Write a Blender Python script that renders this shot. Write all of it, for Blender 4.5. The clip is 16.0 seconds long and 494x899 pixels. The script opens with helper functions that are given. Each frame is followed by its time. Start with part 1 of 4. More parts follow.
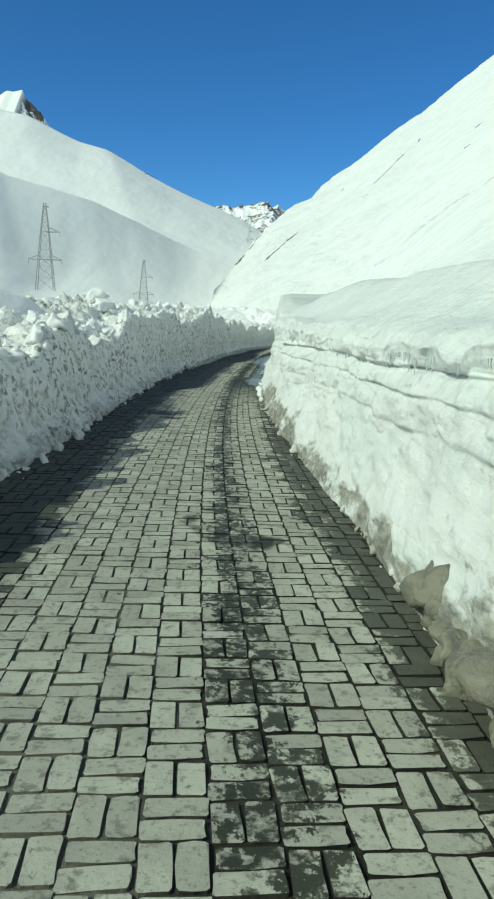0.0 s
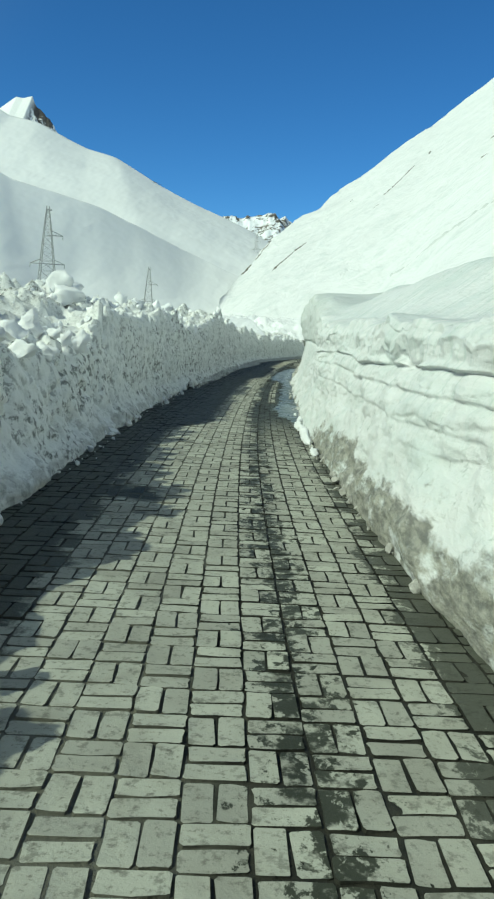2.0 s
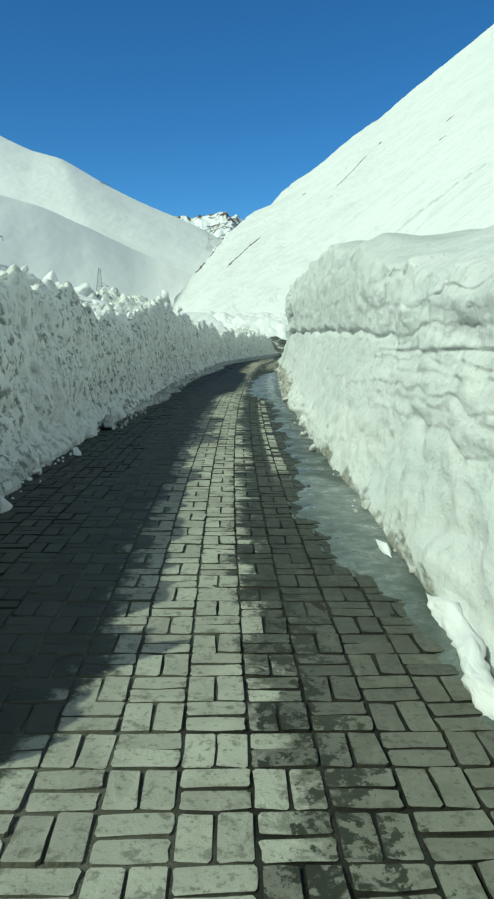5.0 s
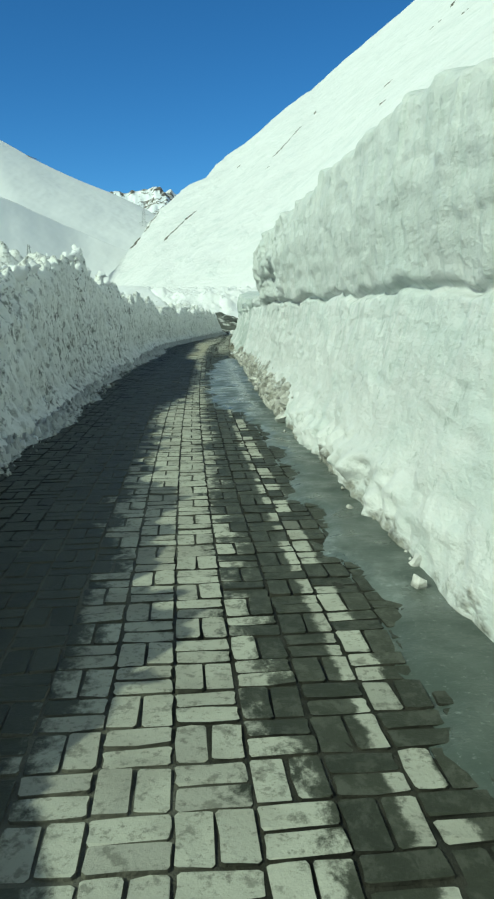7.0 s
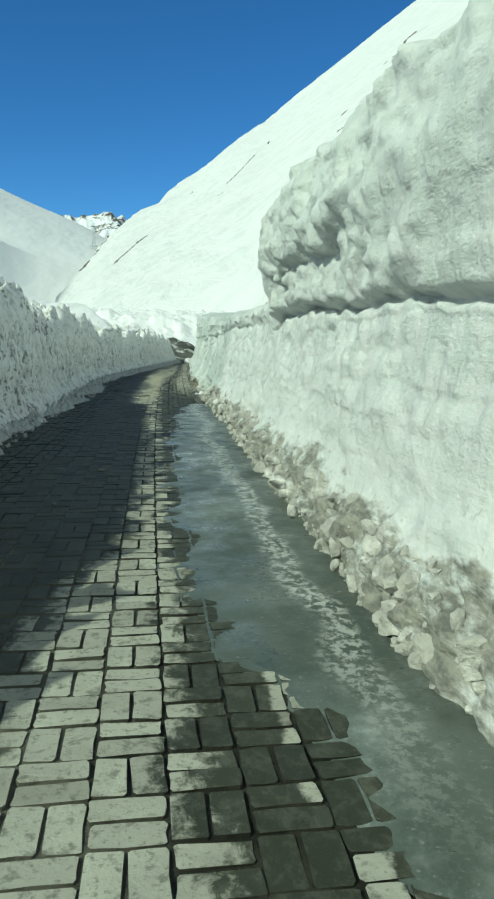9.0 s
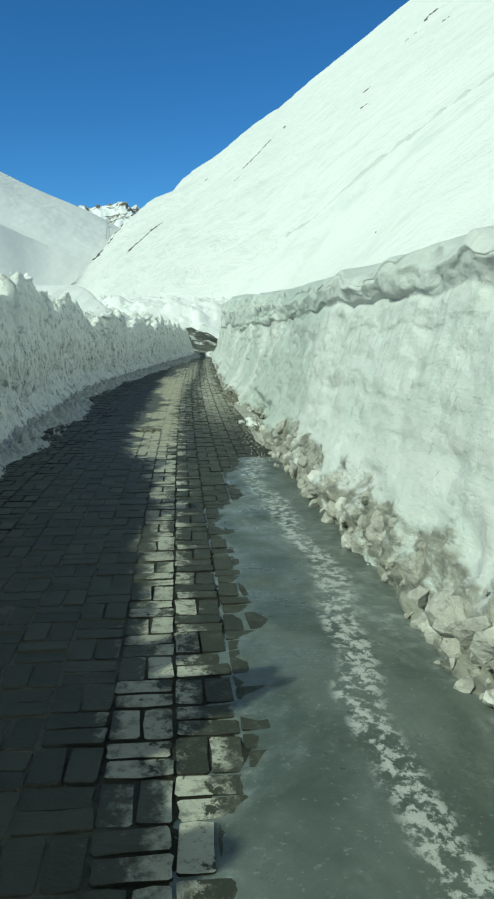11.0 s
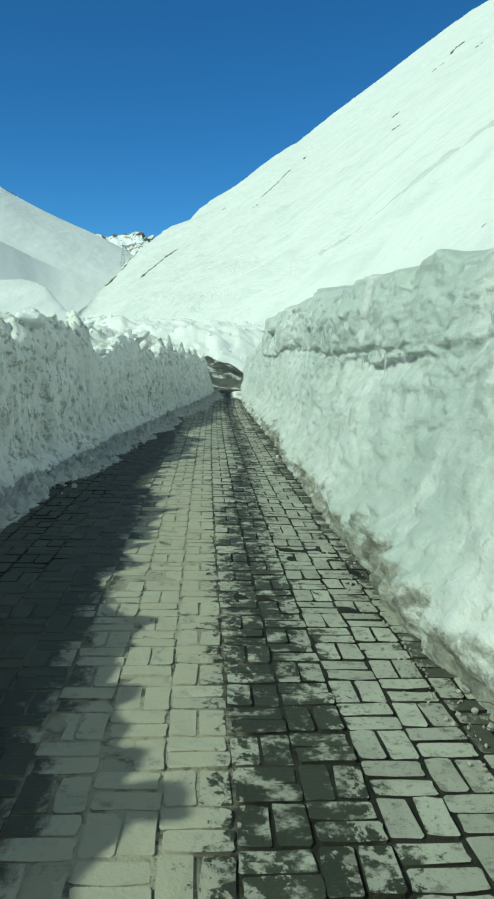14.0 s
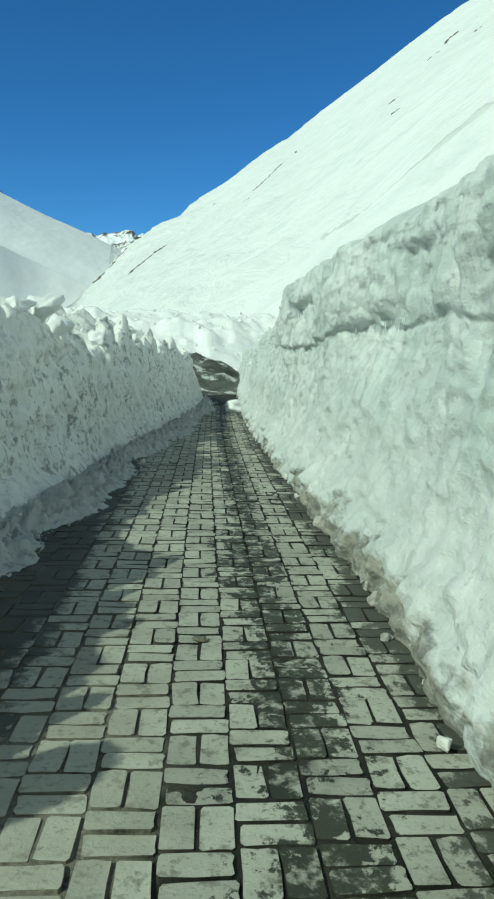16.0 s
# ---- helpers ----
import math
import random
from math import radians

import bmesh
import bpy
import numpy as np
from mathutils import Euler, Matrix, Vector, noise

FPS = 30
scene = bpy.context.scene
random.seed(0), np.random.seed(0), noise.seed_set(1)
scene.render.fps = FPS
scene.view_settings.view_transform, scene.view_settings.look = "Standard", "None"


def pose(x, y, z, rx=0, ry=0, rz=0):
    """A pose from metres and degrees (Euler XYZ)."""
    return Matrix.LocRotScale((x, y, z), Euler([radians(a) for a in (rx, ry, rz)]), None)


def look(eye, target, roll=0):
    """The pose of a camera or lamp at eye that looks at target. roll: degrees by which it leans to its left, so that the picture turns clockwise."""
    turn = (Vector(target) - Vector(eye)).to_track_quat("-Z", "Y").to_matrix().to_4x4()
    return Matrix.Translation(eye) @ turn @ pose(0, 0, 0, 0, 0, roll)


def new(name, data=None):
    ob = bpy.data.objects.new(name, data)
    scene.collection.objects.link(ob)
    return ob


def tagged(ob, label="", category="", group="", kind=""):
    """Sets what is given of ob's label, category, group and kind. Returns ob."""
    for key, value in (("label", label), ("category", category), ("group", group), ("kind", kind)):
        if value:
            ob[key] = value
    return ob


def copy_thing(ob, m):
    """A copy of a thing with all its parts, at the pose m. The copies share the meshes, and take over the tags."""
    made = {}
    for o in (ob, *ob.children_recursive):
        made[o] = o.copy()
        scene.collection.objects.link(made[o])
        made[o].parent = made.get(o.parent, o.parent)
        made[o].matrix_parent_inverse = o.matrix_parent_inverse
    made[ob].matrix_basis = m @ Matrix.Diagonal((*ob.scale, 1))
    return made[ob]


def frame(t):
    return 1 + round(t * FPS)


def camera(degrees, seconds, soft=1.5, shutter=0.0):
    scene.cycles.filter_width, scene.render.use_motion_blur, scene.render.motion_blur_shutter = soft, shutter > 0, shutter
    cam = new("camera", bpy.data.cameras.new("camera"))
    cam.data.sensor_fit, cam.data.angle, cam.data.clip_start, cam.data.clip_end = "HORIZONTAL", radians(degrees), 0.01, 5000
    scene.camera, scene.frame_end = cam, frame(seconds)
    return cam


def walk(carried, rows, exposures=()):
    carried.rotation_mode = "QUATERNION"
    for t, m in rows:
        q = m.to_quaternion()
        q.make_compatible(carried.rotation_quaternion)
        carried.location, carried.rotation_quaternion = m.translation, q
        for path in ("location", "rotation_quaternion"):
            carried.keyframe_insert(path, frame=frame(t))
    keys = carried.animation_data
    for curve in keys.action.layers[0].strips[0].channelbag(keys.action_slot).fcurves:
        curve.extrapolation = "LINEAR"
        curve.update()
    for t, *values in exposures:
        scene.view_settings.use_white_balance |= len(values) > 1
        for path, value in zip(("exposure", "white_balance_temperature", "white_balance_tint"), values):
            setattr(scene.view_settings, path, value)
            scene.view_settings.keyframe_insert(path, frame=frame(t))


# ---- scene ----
from mathutils.bvhtree import BVHTree

cam = camera(35.8, 16.0, 2.2)
PATH = [
    (0, (1.104, 1.555, 1.753), (1.077, 3.531, 1.443), 1.9),
    (0.5, (0.912, 3.477, 1.707), (0.84, 5.452, 1.404), 2.2),
    (1, (0.727, 5.387, 1.666), (0.661, 7.364, 1.371), 2.7),
    (1.5, (0.51, 7.371, 1.653), (0.458, 9.349, 1.364), 2.8),
    (2, (0.353, 9.34, 1.651), (0.319, 11.319, 1.367), 3.0),
    (2.5, (0.209, 11.301, 1.624), (0.194, 13.282, 1.347), 2.7),
    (3, (0.092, 13.321, 1.592), (0.095, 15.303, 1.319), 2.7),
    (3.5, (-0.027, 15.429, 1.569), (-0.007, 17.41, 1.295), 2.5),
    (4, (-0.088, 17.485, 1.52), (-0.054, 19.464, 1.235), 1.9),
    (4.2, (-0.073, 18.276, 1.514), (-0.042, 20.256, 1.232), 1.3),
    (6.3, (-0.142, 26.417, 1.48), (0.004, 28.389, 1.177), 0.1),
    (6.5, (-0.172, 27.279, 1.471), (-0.007, 29.247, 1.155), -0.1),
    (7, (-0.156, 29.56, 1.476), (0.056, 31.519, 1.134), -0.6),
    (7.5, (-0.1, 31.847, 1.434), (0.153, 33.798, 1.073), -0.4),
    (8, (0.021, 34.148, 1.38), (0.306, 36.093, 1.014), -0.0),
    (8.5, (0.094, 36.457, 1.402), (0.409, 38.401, 1.052), 0.2),
    (9, (0.213, 38.686, 1.445), (0.56, 40.637, 1.172), 0.7),
    (9.5, (0.334, 40.928, 1.472), (0.678, 42.885, 1.242), 1.6),
    (10, (0.483, 43.235, 1.475), (0.805, 45.19, 1.2), 1.7),
    (10.2, (0.543, 44.135, 1.47), (0.863, 46.086, 1.173), 1.3),
    (12.3, (1.007, 54.381, 1.551), (1.305, 56.336, 1.255), -0.2),
    (12.5, (1.071, 55.393, 1.538), (1.373, 57.348, 1.247), 0.1),
    (13, (1.227, 57.936, 1.543), (1.551, 59.89, 1.266), 0.4),
    (13.5, (1.382, 60.304, 1.517), (1.694, 62.262, 1.255), 0.4),
    (14, (1.561, 62.704, 1.522), (1.845, 64.671, 1.301), 1.8),
    (14.5, (1.787, 65.147, 1.513), (2.042, 67.121, 1.322), 2.7),
    (15, (2.073, 67.534, 1.499), (2.319, 69.511, 1.322), 2.9),
    (15.5, (2.319, 69.934, 1.527), (2.582, 71.906, 1.329), 2.6),
    (16, (2.62, 72.316, 1.499), (2.924, 74.28, 1.274), 1.4),
]
walk(cam, [(t, look(eye, target, roll)) for t, eye, target, roll in PATH], [(0, 0.08, 6600, -18), (5, 0.06, 6600, -23), (7, 0.05, 6550, -24), (9.5, 0.08, 6600, -21), (13, -0.04, 6350, -25), (14.3, 0.0, 6350, -27), (16, 0.0, 6400, -23)])

# ---- world, sun ----
SUN = Vector((-0.85, -0.53, 0.77)).normalized()
sun_elev, sun_rot = math.asin(SUN.z), math.atan2(SUN.x, SUN.y)
world = bpy.data.worlds.new("sky")
scene.world = world
world.use_nodes = True
wn = world.node_tree
sky = wn.nodes.new("ShaderNodeTexSky")
sky.sky_type, sky.sun_disc = "NISHITA", False
sky.sun_elevation, sky.sun_rotation = sun_elev, sun_rot
sky.altitude, sky.air_density, sky.dust_density, sky.ozone_density = 3500, 1.0, 0.0, 6.0
deep = wn.nodes.new("ShaderNodeHueSaturation")
deep.inputs["Hue"].default_value, deep.inputs["Value"].default_value = 0.508, 2.0
ways = wn.nodes.new("ShaderNodeTexCoord")
toward = wn.nodes.new("ShaderNodeVectorMath")
toward.operation = "DOT_PRODUCT"
toward.inputs[1].default_value = SUN
wn.links.new(ways.outputs["Generated"], toward.inputs[0])
pale = wn.nodes.new("ShaderNodeMapRange")
pale.interpolation_type = "SMOOTHSTEP"
for socket, value in zip(pale.inputs, (0.0, -0.02, 0.75, 1.16, 0.25)):
    socket.default_value = value
wn.links.new(toward.outputs["Value"], pale.inputs["Value"])
wn.links.new(pale.outputs[0], deep.inputs["Saturation"])
wn.links.new(sky.outputs[0], deep.inputs["Color"])
wn.links.new(deep.outputs[0], wn.nodes["Background"].inputs[0])
wn.nodes["Background"].inputs[1].default_value = 0.07
sun = new("sun", bpy.data.lights.new("sun", "SUN"))
sun.data.energy, sun.data.angle, sun.data.color = 2.85, radians(0.53), (1.0, 0.96, 0.90)
sun.matrix_world = look((0, 0, 60), tuple(Vector((0, 0, 60)) - SUN))

# ---- plan: edges of the cleared lane along y ----
RY = [-12, 5, 8, 10, 14.5, 17, 20, 24.5, 30, 34, 37, 42, 45.6, 47.5, 52, 58, 61.4, 66.4, 71, 75, 77.7, 80.5, 90, 96.5, 105, 116]
RX = [2.7, 2.24, 2.08, 1.87, 1.55, 1.36, 1.28, 1.17, 1.25, 1.33, 1.47, 1.63, 1.85, 1.98, 2.27, 2.62, 2.95, 3.2, 3.56, 4.0, 4.3, 4.55, 5.4, 6.25, 7.3, 8.6]
LY = [-12, 5, 10, 14, 18, 22, 26, 33, 37, 40.5, 50, 58, 66, 70, 74, 79, 83, 92.5, 98, 104, 108]
LX = [-1.4, -1.7, -1.75, -1.85, -2.0, -2.12, -2.2, -2.15, -1.95, -1.75, -1.45, -0.85, -0.45, -0.05, 0.65, 1.5, 2.25, 4.0, 5.0, 5.7, 5.9]


def xr(y):
    return np.interp(y, RY, RX)


def xl(y):
    return np.interp(y, LY, LX)


# smooth course of the right-hand edge, for stains and painted shade that follow the lane
COEF = np.polyfit(np.linspace(0, 100, 101), xr(np.linspace(0, 100, 101)), 4)


def course(y):
    return np.polyval(COEF, np.clip(y, -12, 104))


# ---- noise on arrays ----
def lattice(ix, iy, iz, seed):
    h = (ix * 374761393 + iy * 668265263 + iz * 2147483647 + seed * 144269504) & 0xFFFFFFFF
    h = ((h ^ (h >> 13)) * 1274126177) & 0xFFFFFFFF
    h = ((h ^ (h >> 16)) * 2246822519) & 0xFFFFFFFF
    return ((h ^ (h >> 15)) & 0xFFFF) / 32767.5 - 1.0


def vnoise(x, y, z=0.0, seed=0):
    x, y, z = np.broadcast_arrays(np.asarray(x, float), np.asarray(y, float), np.asarray(z, float))
    ix, iy, iz = (np.floor(a).astype(np.int64) for a in (x, y, z))
    fx, fy, fz = x - ix, y - iy, z - iz
    fx, fy, fz = (f * f * (3 - 2 * f) for f in (fx, fy, fz))
    out = 0.0
    for a in (0, 1):
        for b in (0, 1):
            for c in (0, 1):
                w = (fx if a else 1 - fx) * (fy if b else 1 - fy) * (fz if c else 1 - fz)
                out = out + w * lattice(ix + a, iy + b, iz + c, seed)
    return out


def fbm(x, y, z=0.0, octaves=4, seed=0, gain=0.5):
    out, amp = 0.0, 1.0
    for k in range(octaves):
        out = out + amp * vnoise(np.asarray(x) * 2**k, np.asarray(y) * 2**k, np.asarray(z) * 2**k, seed + 17 * k)
        amp *= gain
    return out


# ---- mesh helpers ----
def mesh_from(name, verts, faces, mat, smooth=True):
    me = bpy.data.meshes.new(name)
    me.from_pydata(np.asarray(verts).reshape(-1, 3).tolist(), [], faces)
    me.materials.append(mat)
    if smooth:
        me.polygons.foreach_set("use_smooth", [True] * len(me.polygons))
    me.update()
    return me


def grid_faces(nu, nv, flip=False):
    i = np.arange(nu - 1)[:, None] * nv + np.arange(nv - 1)[None, :]
    q = np.stack([i, i + 1, i + nv + 1, i + nv], -1).reshape(-1, 4)
    return (q[:, ::-1] if flip else q).tolist()


def grid(name, P, mat, parent=None, flip=False, smooth=True):
    nu, nv, _ = P.shape
    ob = new(name, mesh_from(name, P, grid_faces(nu, nv, flip), mat, smooth))
    ob.parent = parent
    return ob


def part(name, bm, material, parent, label="", smooth=False):
    me = bpy.data.meshes.new(name)
    bm.to_mesh(me)
    bm.free()
    me.materials.append(material)
    if smooth:
        me.polygons.foreach_set("use_smooth", [True] * len(me.polygons))
    ob = new(name, me)
    ob.parent = parent
    if label:
        ob["label"] = label
    return ob


def strut(bm, a, b, w):
    """A square bar from a to b."""
    a, b = Vector(a), Vector(b)
    d = (b - a).normalized()
    u = d.orthogonal().normalized()
    v = d.cross(u)
    ring = [[bm.verts.new(p + (u * c + v * s) * w) for c, s in ((1, 1), (-1, 1), (-1, -1), (1, -1))] for p in (a, b)]
    for k in range(4):
        bm.faces.new((ring[0][k], ring[0][(k + 1) % 4], ring[1][(k + 1) % 4], ring[1][k]))
    bm.faces.new(ring[0][::-1]), bm.faces.new(ring[1])


# ---- materials ----
class Nodes:
    """Short hand for a node material."""

    def __init__(self, name):
        self.mat = bpy.data.materials.new(name)
        self.mat.use_nodes = True
        self.tree = self.mat.node_tree
        self.bsdf = self.tree.nodes["Principled BSDF"]
        self.pos = self.tree.nodes.new("ShaderNodeNewGeometry").outputs["Position"]

    def put(self, socket, value):
        if isinstance(value, bpy.types.NodeSocket):
            self.tree.links.new(value, socket)
        else:
            socket.default_value = value

    def math(self, op, a, b=0.0, c=0.0, clamp=False):
        n = self.tree.nodes.new("ShaderNodeMath")
        n.operation, n.use_clamp = op, clamp
        for s, v in zip(n.inputs, (a, b, c)):
            self.put(s, v)
        return n.outputs[0]

    def noise(self, scale, detail=4.0, rough=0.55, stretch=(1, 1, 1), distort=0.0, shift=0.0):
        m = self.tree.nodes.new("ShaderNodeMapping")
        self.tree.links.new(self.pos, m.inputs[0])
        m.inputs["Scale"].default_value, m.inputs["Location"].default_value = stretch, (shift, shift, shift)
        n = self.tree.nodes.new("ShaderNodeTexNoise")
        self.tree.links.new(m.outputs[0], n.inputs["Vector"])
        n.inputs["Scale"].default_value, n.inputs["Detail"].default_value = scale, detail
        n.inputs["Roughness"].default_value, n.inputs["Distortion"].default_value = rough, distort
        return n.outputs["Fac"]

    def step(self, v, lo, hi, out=(0.0, 1.0)):
        n = self.tree.nodes.new("ShaderNodeMapRange")
        n.interpolation_type = "SMOOTHSTEP"
        self.put(n.inputs["Value"], v)
        n.inputs["From Min"].default_value, n.inputs["From Max"].default_value = lo, hi
        n.inputs["To Min"].default_value, n.inputs["To Max"].default_value = out
        return n.outputs[0]

    def mix(self, f, a, b):
        n = self.tree.nodes.new("ShaderNodeMix")
        n.data_type = "RGBA"
        self.put(n.inputs[0], f)
        for s, v in ((n.inputs[6], a), (n.inputs[7], b)):
            self.put(s, (*v, 1.0) if isinstance(v, tuple) else v)
        return n.outputs[2]

    def axis(self, k):
        n = self.tree.nodes.new("ShaderNodeSeparateXYZ")
        self.tree.links.new(self.pos, n.inputs[0])
        return n.outputs[k]

    def bump(self, height, strength, distance, below=None):
        n = self.tree.nodes.new("ShaderNodeBump")
        self.put(n.inputs["Height"], height)
        n.inputs["Strength"].default_value, n.inputs["Distance"].default_value = strength, distance
        if below is not None:
            self.tree.links.new(below, n.inputs["Normal"])
        return n.outputs[0]

    def done(self, colour, rough, normal=None, spec=0.5, metal=0.0):
        b = self.bsdf.inputs
        self.put(b["Base Color"], (*colour, 1.0) if isinstance(colour, tuple) else colour)
        self.put(b["Roughness"], rough)
        b["Specular IOR Level"].default_value, b["Metallic"].default_value = spec, metal
        if normal is not None:
            self.tree.links.new(normal, b["Normal"])
        return self.mat

    def lane(self):
        """Distance from the right-hand edge of the lane, across it."""
        y = self.math("MINIMUM", self.math("MAXIMUM", self.axis(1), -12.0), 104.0)
        v = float(COEF[0])
        for c in COEF[1:]:
            v = self.math("MULTIPLY_ADD", v, y, float(c))
        return self.math("SUBTRACT", v, self.axis(0))


    def silt(self):
        """Where dried silt lies over the pavers."""
        d, y = self.lane(), self.axis(1)
        d = self.math("ADD", d, self.math("MULTIPLY", self.math("SUBTRACT", self.noise(1.6, 5, 0.65, shift=3.0), 0.5), 0.7))
        band = self.math("MULTIPLY", self.step(d, 1.15, 1.4), self.step(d, 2.1, 1.8))
        return self.math("MULTIPLY", band, self.math("MULTIPLY", self.step(y, 56.0, 61.0), self.step(y, 78.0, 70.0)))


ALONG = (1.0, 0.42, 1.0)


def snow_material(name, white=(0.84, 0.85, 0.86), dirt=0.0, zones=(), grain=14.0, layers=False, grit=0.0, soft=True):
    n = Nodes(name)
    big, fine = n.noise(1.3, 5, stretch=ALONG), n.noise(grain, 5, 0.65, ALONG)
    col = n.mix(n.step(big, 0.35, 0.7), white, tuple(c * 0.92 for c in white))
    if layers:
        lay = n.noise(2.0, 5, 0.65, (0.12, 0.10, 2.6), 0.5)
        col = n.mix(n.step(lay, 0.50, 0.66, (0, 0.42)), col, (0.56, 0.60, 0.58))
        icy = n.step(n.noise(0.9, 5, 0.7, (1, 0.5, 1.0), 0.6, 9.0), 0.48, 0.66, (0, 0.55))
        col = n.mix(icy, col, (0.58, 0.64, 0.63))
        mott = n.step(n.noise(3.2, 6, 0.7, (1, 0.5, 0.8), 0.2, 41.0), 0.47, 0.63, (0, 0.38))
        col = n.mix(mott, col, (0.56, 0.61, 0.60))
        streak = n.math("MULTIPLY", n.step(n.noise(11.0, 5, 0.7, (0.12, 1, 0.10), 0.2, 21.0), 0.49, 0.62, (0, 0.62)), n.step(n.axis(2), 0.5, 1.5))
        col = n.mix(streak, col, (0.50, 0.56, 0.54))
        old = n.math("ADD", n.axis(2), n.math("MULTIPLY", n.math("SUBTRACT", n.noise(1.6, 5, 0.65, (1, 0.8, 0.5), 0.4, 15.0), 0.5), 1.2))
        old = n.math("MULTIPLY", n.step(old, 1.62, 2.15, (0, 0.48)), n.math("MULTIPLY", n.step(n.axis(1), 28.0, 32.0), n.step(n.axis(1), 60.0, 52.0, (0.55, 1.0))))
        col = n.mix(old, col, (0.50, 0.535, 0.51))
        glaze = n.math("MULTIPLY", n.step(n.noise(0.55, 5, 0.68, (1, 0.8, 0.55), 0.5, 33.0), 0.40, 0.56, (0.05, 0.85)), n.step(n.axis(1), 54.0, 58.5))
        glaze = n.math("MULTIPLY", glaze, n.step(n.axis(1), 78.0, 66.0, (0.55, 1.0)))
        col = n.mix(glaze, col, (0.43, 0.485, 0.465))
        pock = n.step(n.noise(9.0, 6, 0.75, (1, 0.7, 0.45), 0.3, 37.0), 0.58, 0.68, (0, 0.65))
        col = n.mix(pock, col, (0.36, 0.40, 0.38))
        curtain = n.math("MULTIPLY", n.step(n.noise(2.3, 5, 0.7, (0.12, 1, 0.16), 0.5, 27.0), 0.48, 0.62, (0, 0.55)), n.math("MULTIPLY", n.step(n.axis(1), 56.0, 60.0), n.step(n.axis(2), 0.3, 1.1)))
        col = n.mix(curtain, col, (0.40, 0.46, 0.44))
    if dirt:
        y, top = n.axis(1), 0.10
        for a, b, h in zones:
            z = n.math("MULTIPLY", n.step(y, a - 1.0, a + 1.0), n.step(y, b + 1.5, b - 1.0))
            top = n.math("MULTIPLY_ADD", z, h, top)
        wob = n.math("MULTIPLY", n.math("SUBTRACT", n.noise(2.6, 5, 0.62, ALONG), 0.5), 1.05)
        gap = n.math("SUBTRACT", top, n.math("ADD", n.axis(2), wob))
        low = n.step(gap, -0.03, 0.10)
        blot = n.step(n.noise(4.2, 6, 0.68, (1, 0.4, 1.0), 0.1, 7.0), 0.34, 0.50, (0.0, 1.0))
        brown = n.mix(n.step(n.noise(11.0, 6, 0.68, (1, 0.4, 1.2), 0.0, 4.0), 0.36, 0.62), (0.085, 0.083, 0.065), (0.29, 0.28, 0.23))
        col = n.mix(n.math("MULTIPLY", n.math("MULTIPLY", low, blot), dirt), col, brown)
        crust = n.math("MULTIPLY", low, n.noise(9.0, 5, 0.66, (1, 0.5, 1), 0.0, 1.0))
    if grit:
        g = n.step(n.noise(8.5, 6, 0.72, (1, 0.75, 0.85), 0.25, 2.0), 0.50, 0.60, (0, grit))
        g = n.math("MULTIPLY", g, n.step(n.noise(0.7, 4, 0.6, (1, 0.6, 1), 0.3, 13.0), 0.36, 0.58, (0.35, 1.0)))
        g = n.math("MULTIPLY", g, n.step(n.axis(1), 62.0, 54.0, (0.75, 1.0)))
        col = n.mix(g, col, (0.10, 0.11, 0.10))
    nrm = n.bump(fine, 0.5, 0.025)
    nrm = n.bump(n.noise(4.0, 6, 0.65, ALONG), 0.32 if layers else 0.6, 0.08, nrm)
    if layers:
        ice_rough = n.noise(7.0, 5, 0.62, (1, 0.5, 0.7), 0.0, 31.0)
        nrm = n.bump(ice_rough, 0.65, 0.06, nrm)
        beds = n.noise(2.4, 5, 0.68, (0.15, 0.10, 3.2), 0.3, 17.0)
        nrm = n.bump(beds, 0.22, 0.04, nrm)
        flute = n.math("MULTIPLY", n.noise(7.0, 4, 0.6, (0.4, 1, 0.25), 0.6, 11.0), n.step(n.axis(2), 0.7, 1.7))
        nrm = n.bump(flute, 0.4, 0.05, nrm)
        chisel = n.noise(17.0, 5, 0.72, (0.5, 1, 0.35), 0.5, 51.0)
        nrm = n.bump(chisel, 0.25, 0.03, nrm)
    if dirt:
        nrm = n.bump(crust, 0.6, 0.05, nrm)
    if layers or soft:
        b = n.bsdf.inputs
        b["Subsurface Weight"].default_value, b["Subsurface Scale"].default_value = 0.4, 0.022 if layers else 0.014
        b["Subsurface Radius"].default_value = (1.0, 1.0, 1.0)
    return n.done(col, n.step(fine, 0.3, 0.7, (0.55, 0.8)), nrm, 0.35)


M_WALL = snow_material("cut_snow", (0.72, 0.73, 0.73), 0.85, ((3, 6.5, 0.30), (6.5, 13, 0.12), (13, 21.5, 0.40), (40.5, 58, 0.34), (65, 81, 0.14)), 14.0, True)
M_BANK = snow_material("ploughed_snow", (0.78, 0.79, 0.77), 0.4, ((0, 30, 0.10),), 9.0, False, 0.85)
M_SLUSH = snow_material("grey_slush", (0.50, 0.51, 0.49), grain=22.0, grit=0.75)
M_SAND = snow_material("sandy_slush", (0.44, 0.43, 0.37), grain=26.0, grit=0.55, soft=False)
M_GRIMY = snow_material("grimy_snow", (0.22, 0.21, 0.165), grain=18.0, grit=0.8, soft=False)
M_CLOD = snow_material("earthy_slush", (0.19, 0.18, 0.135), grain=24.0, grit=0.6, soft=False)
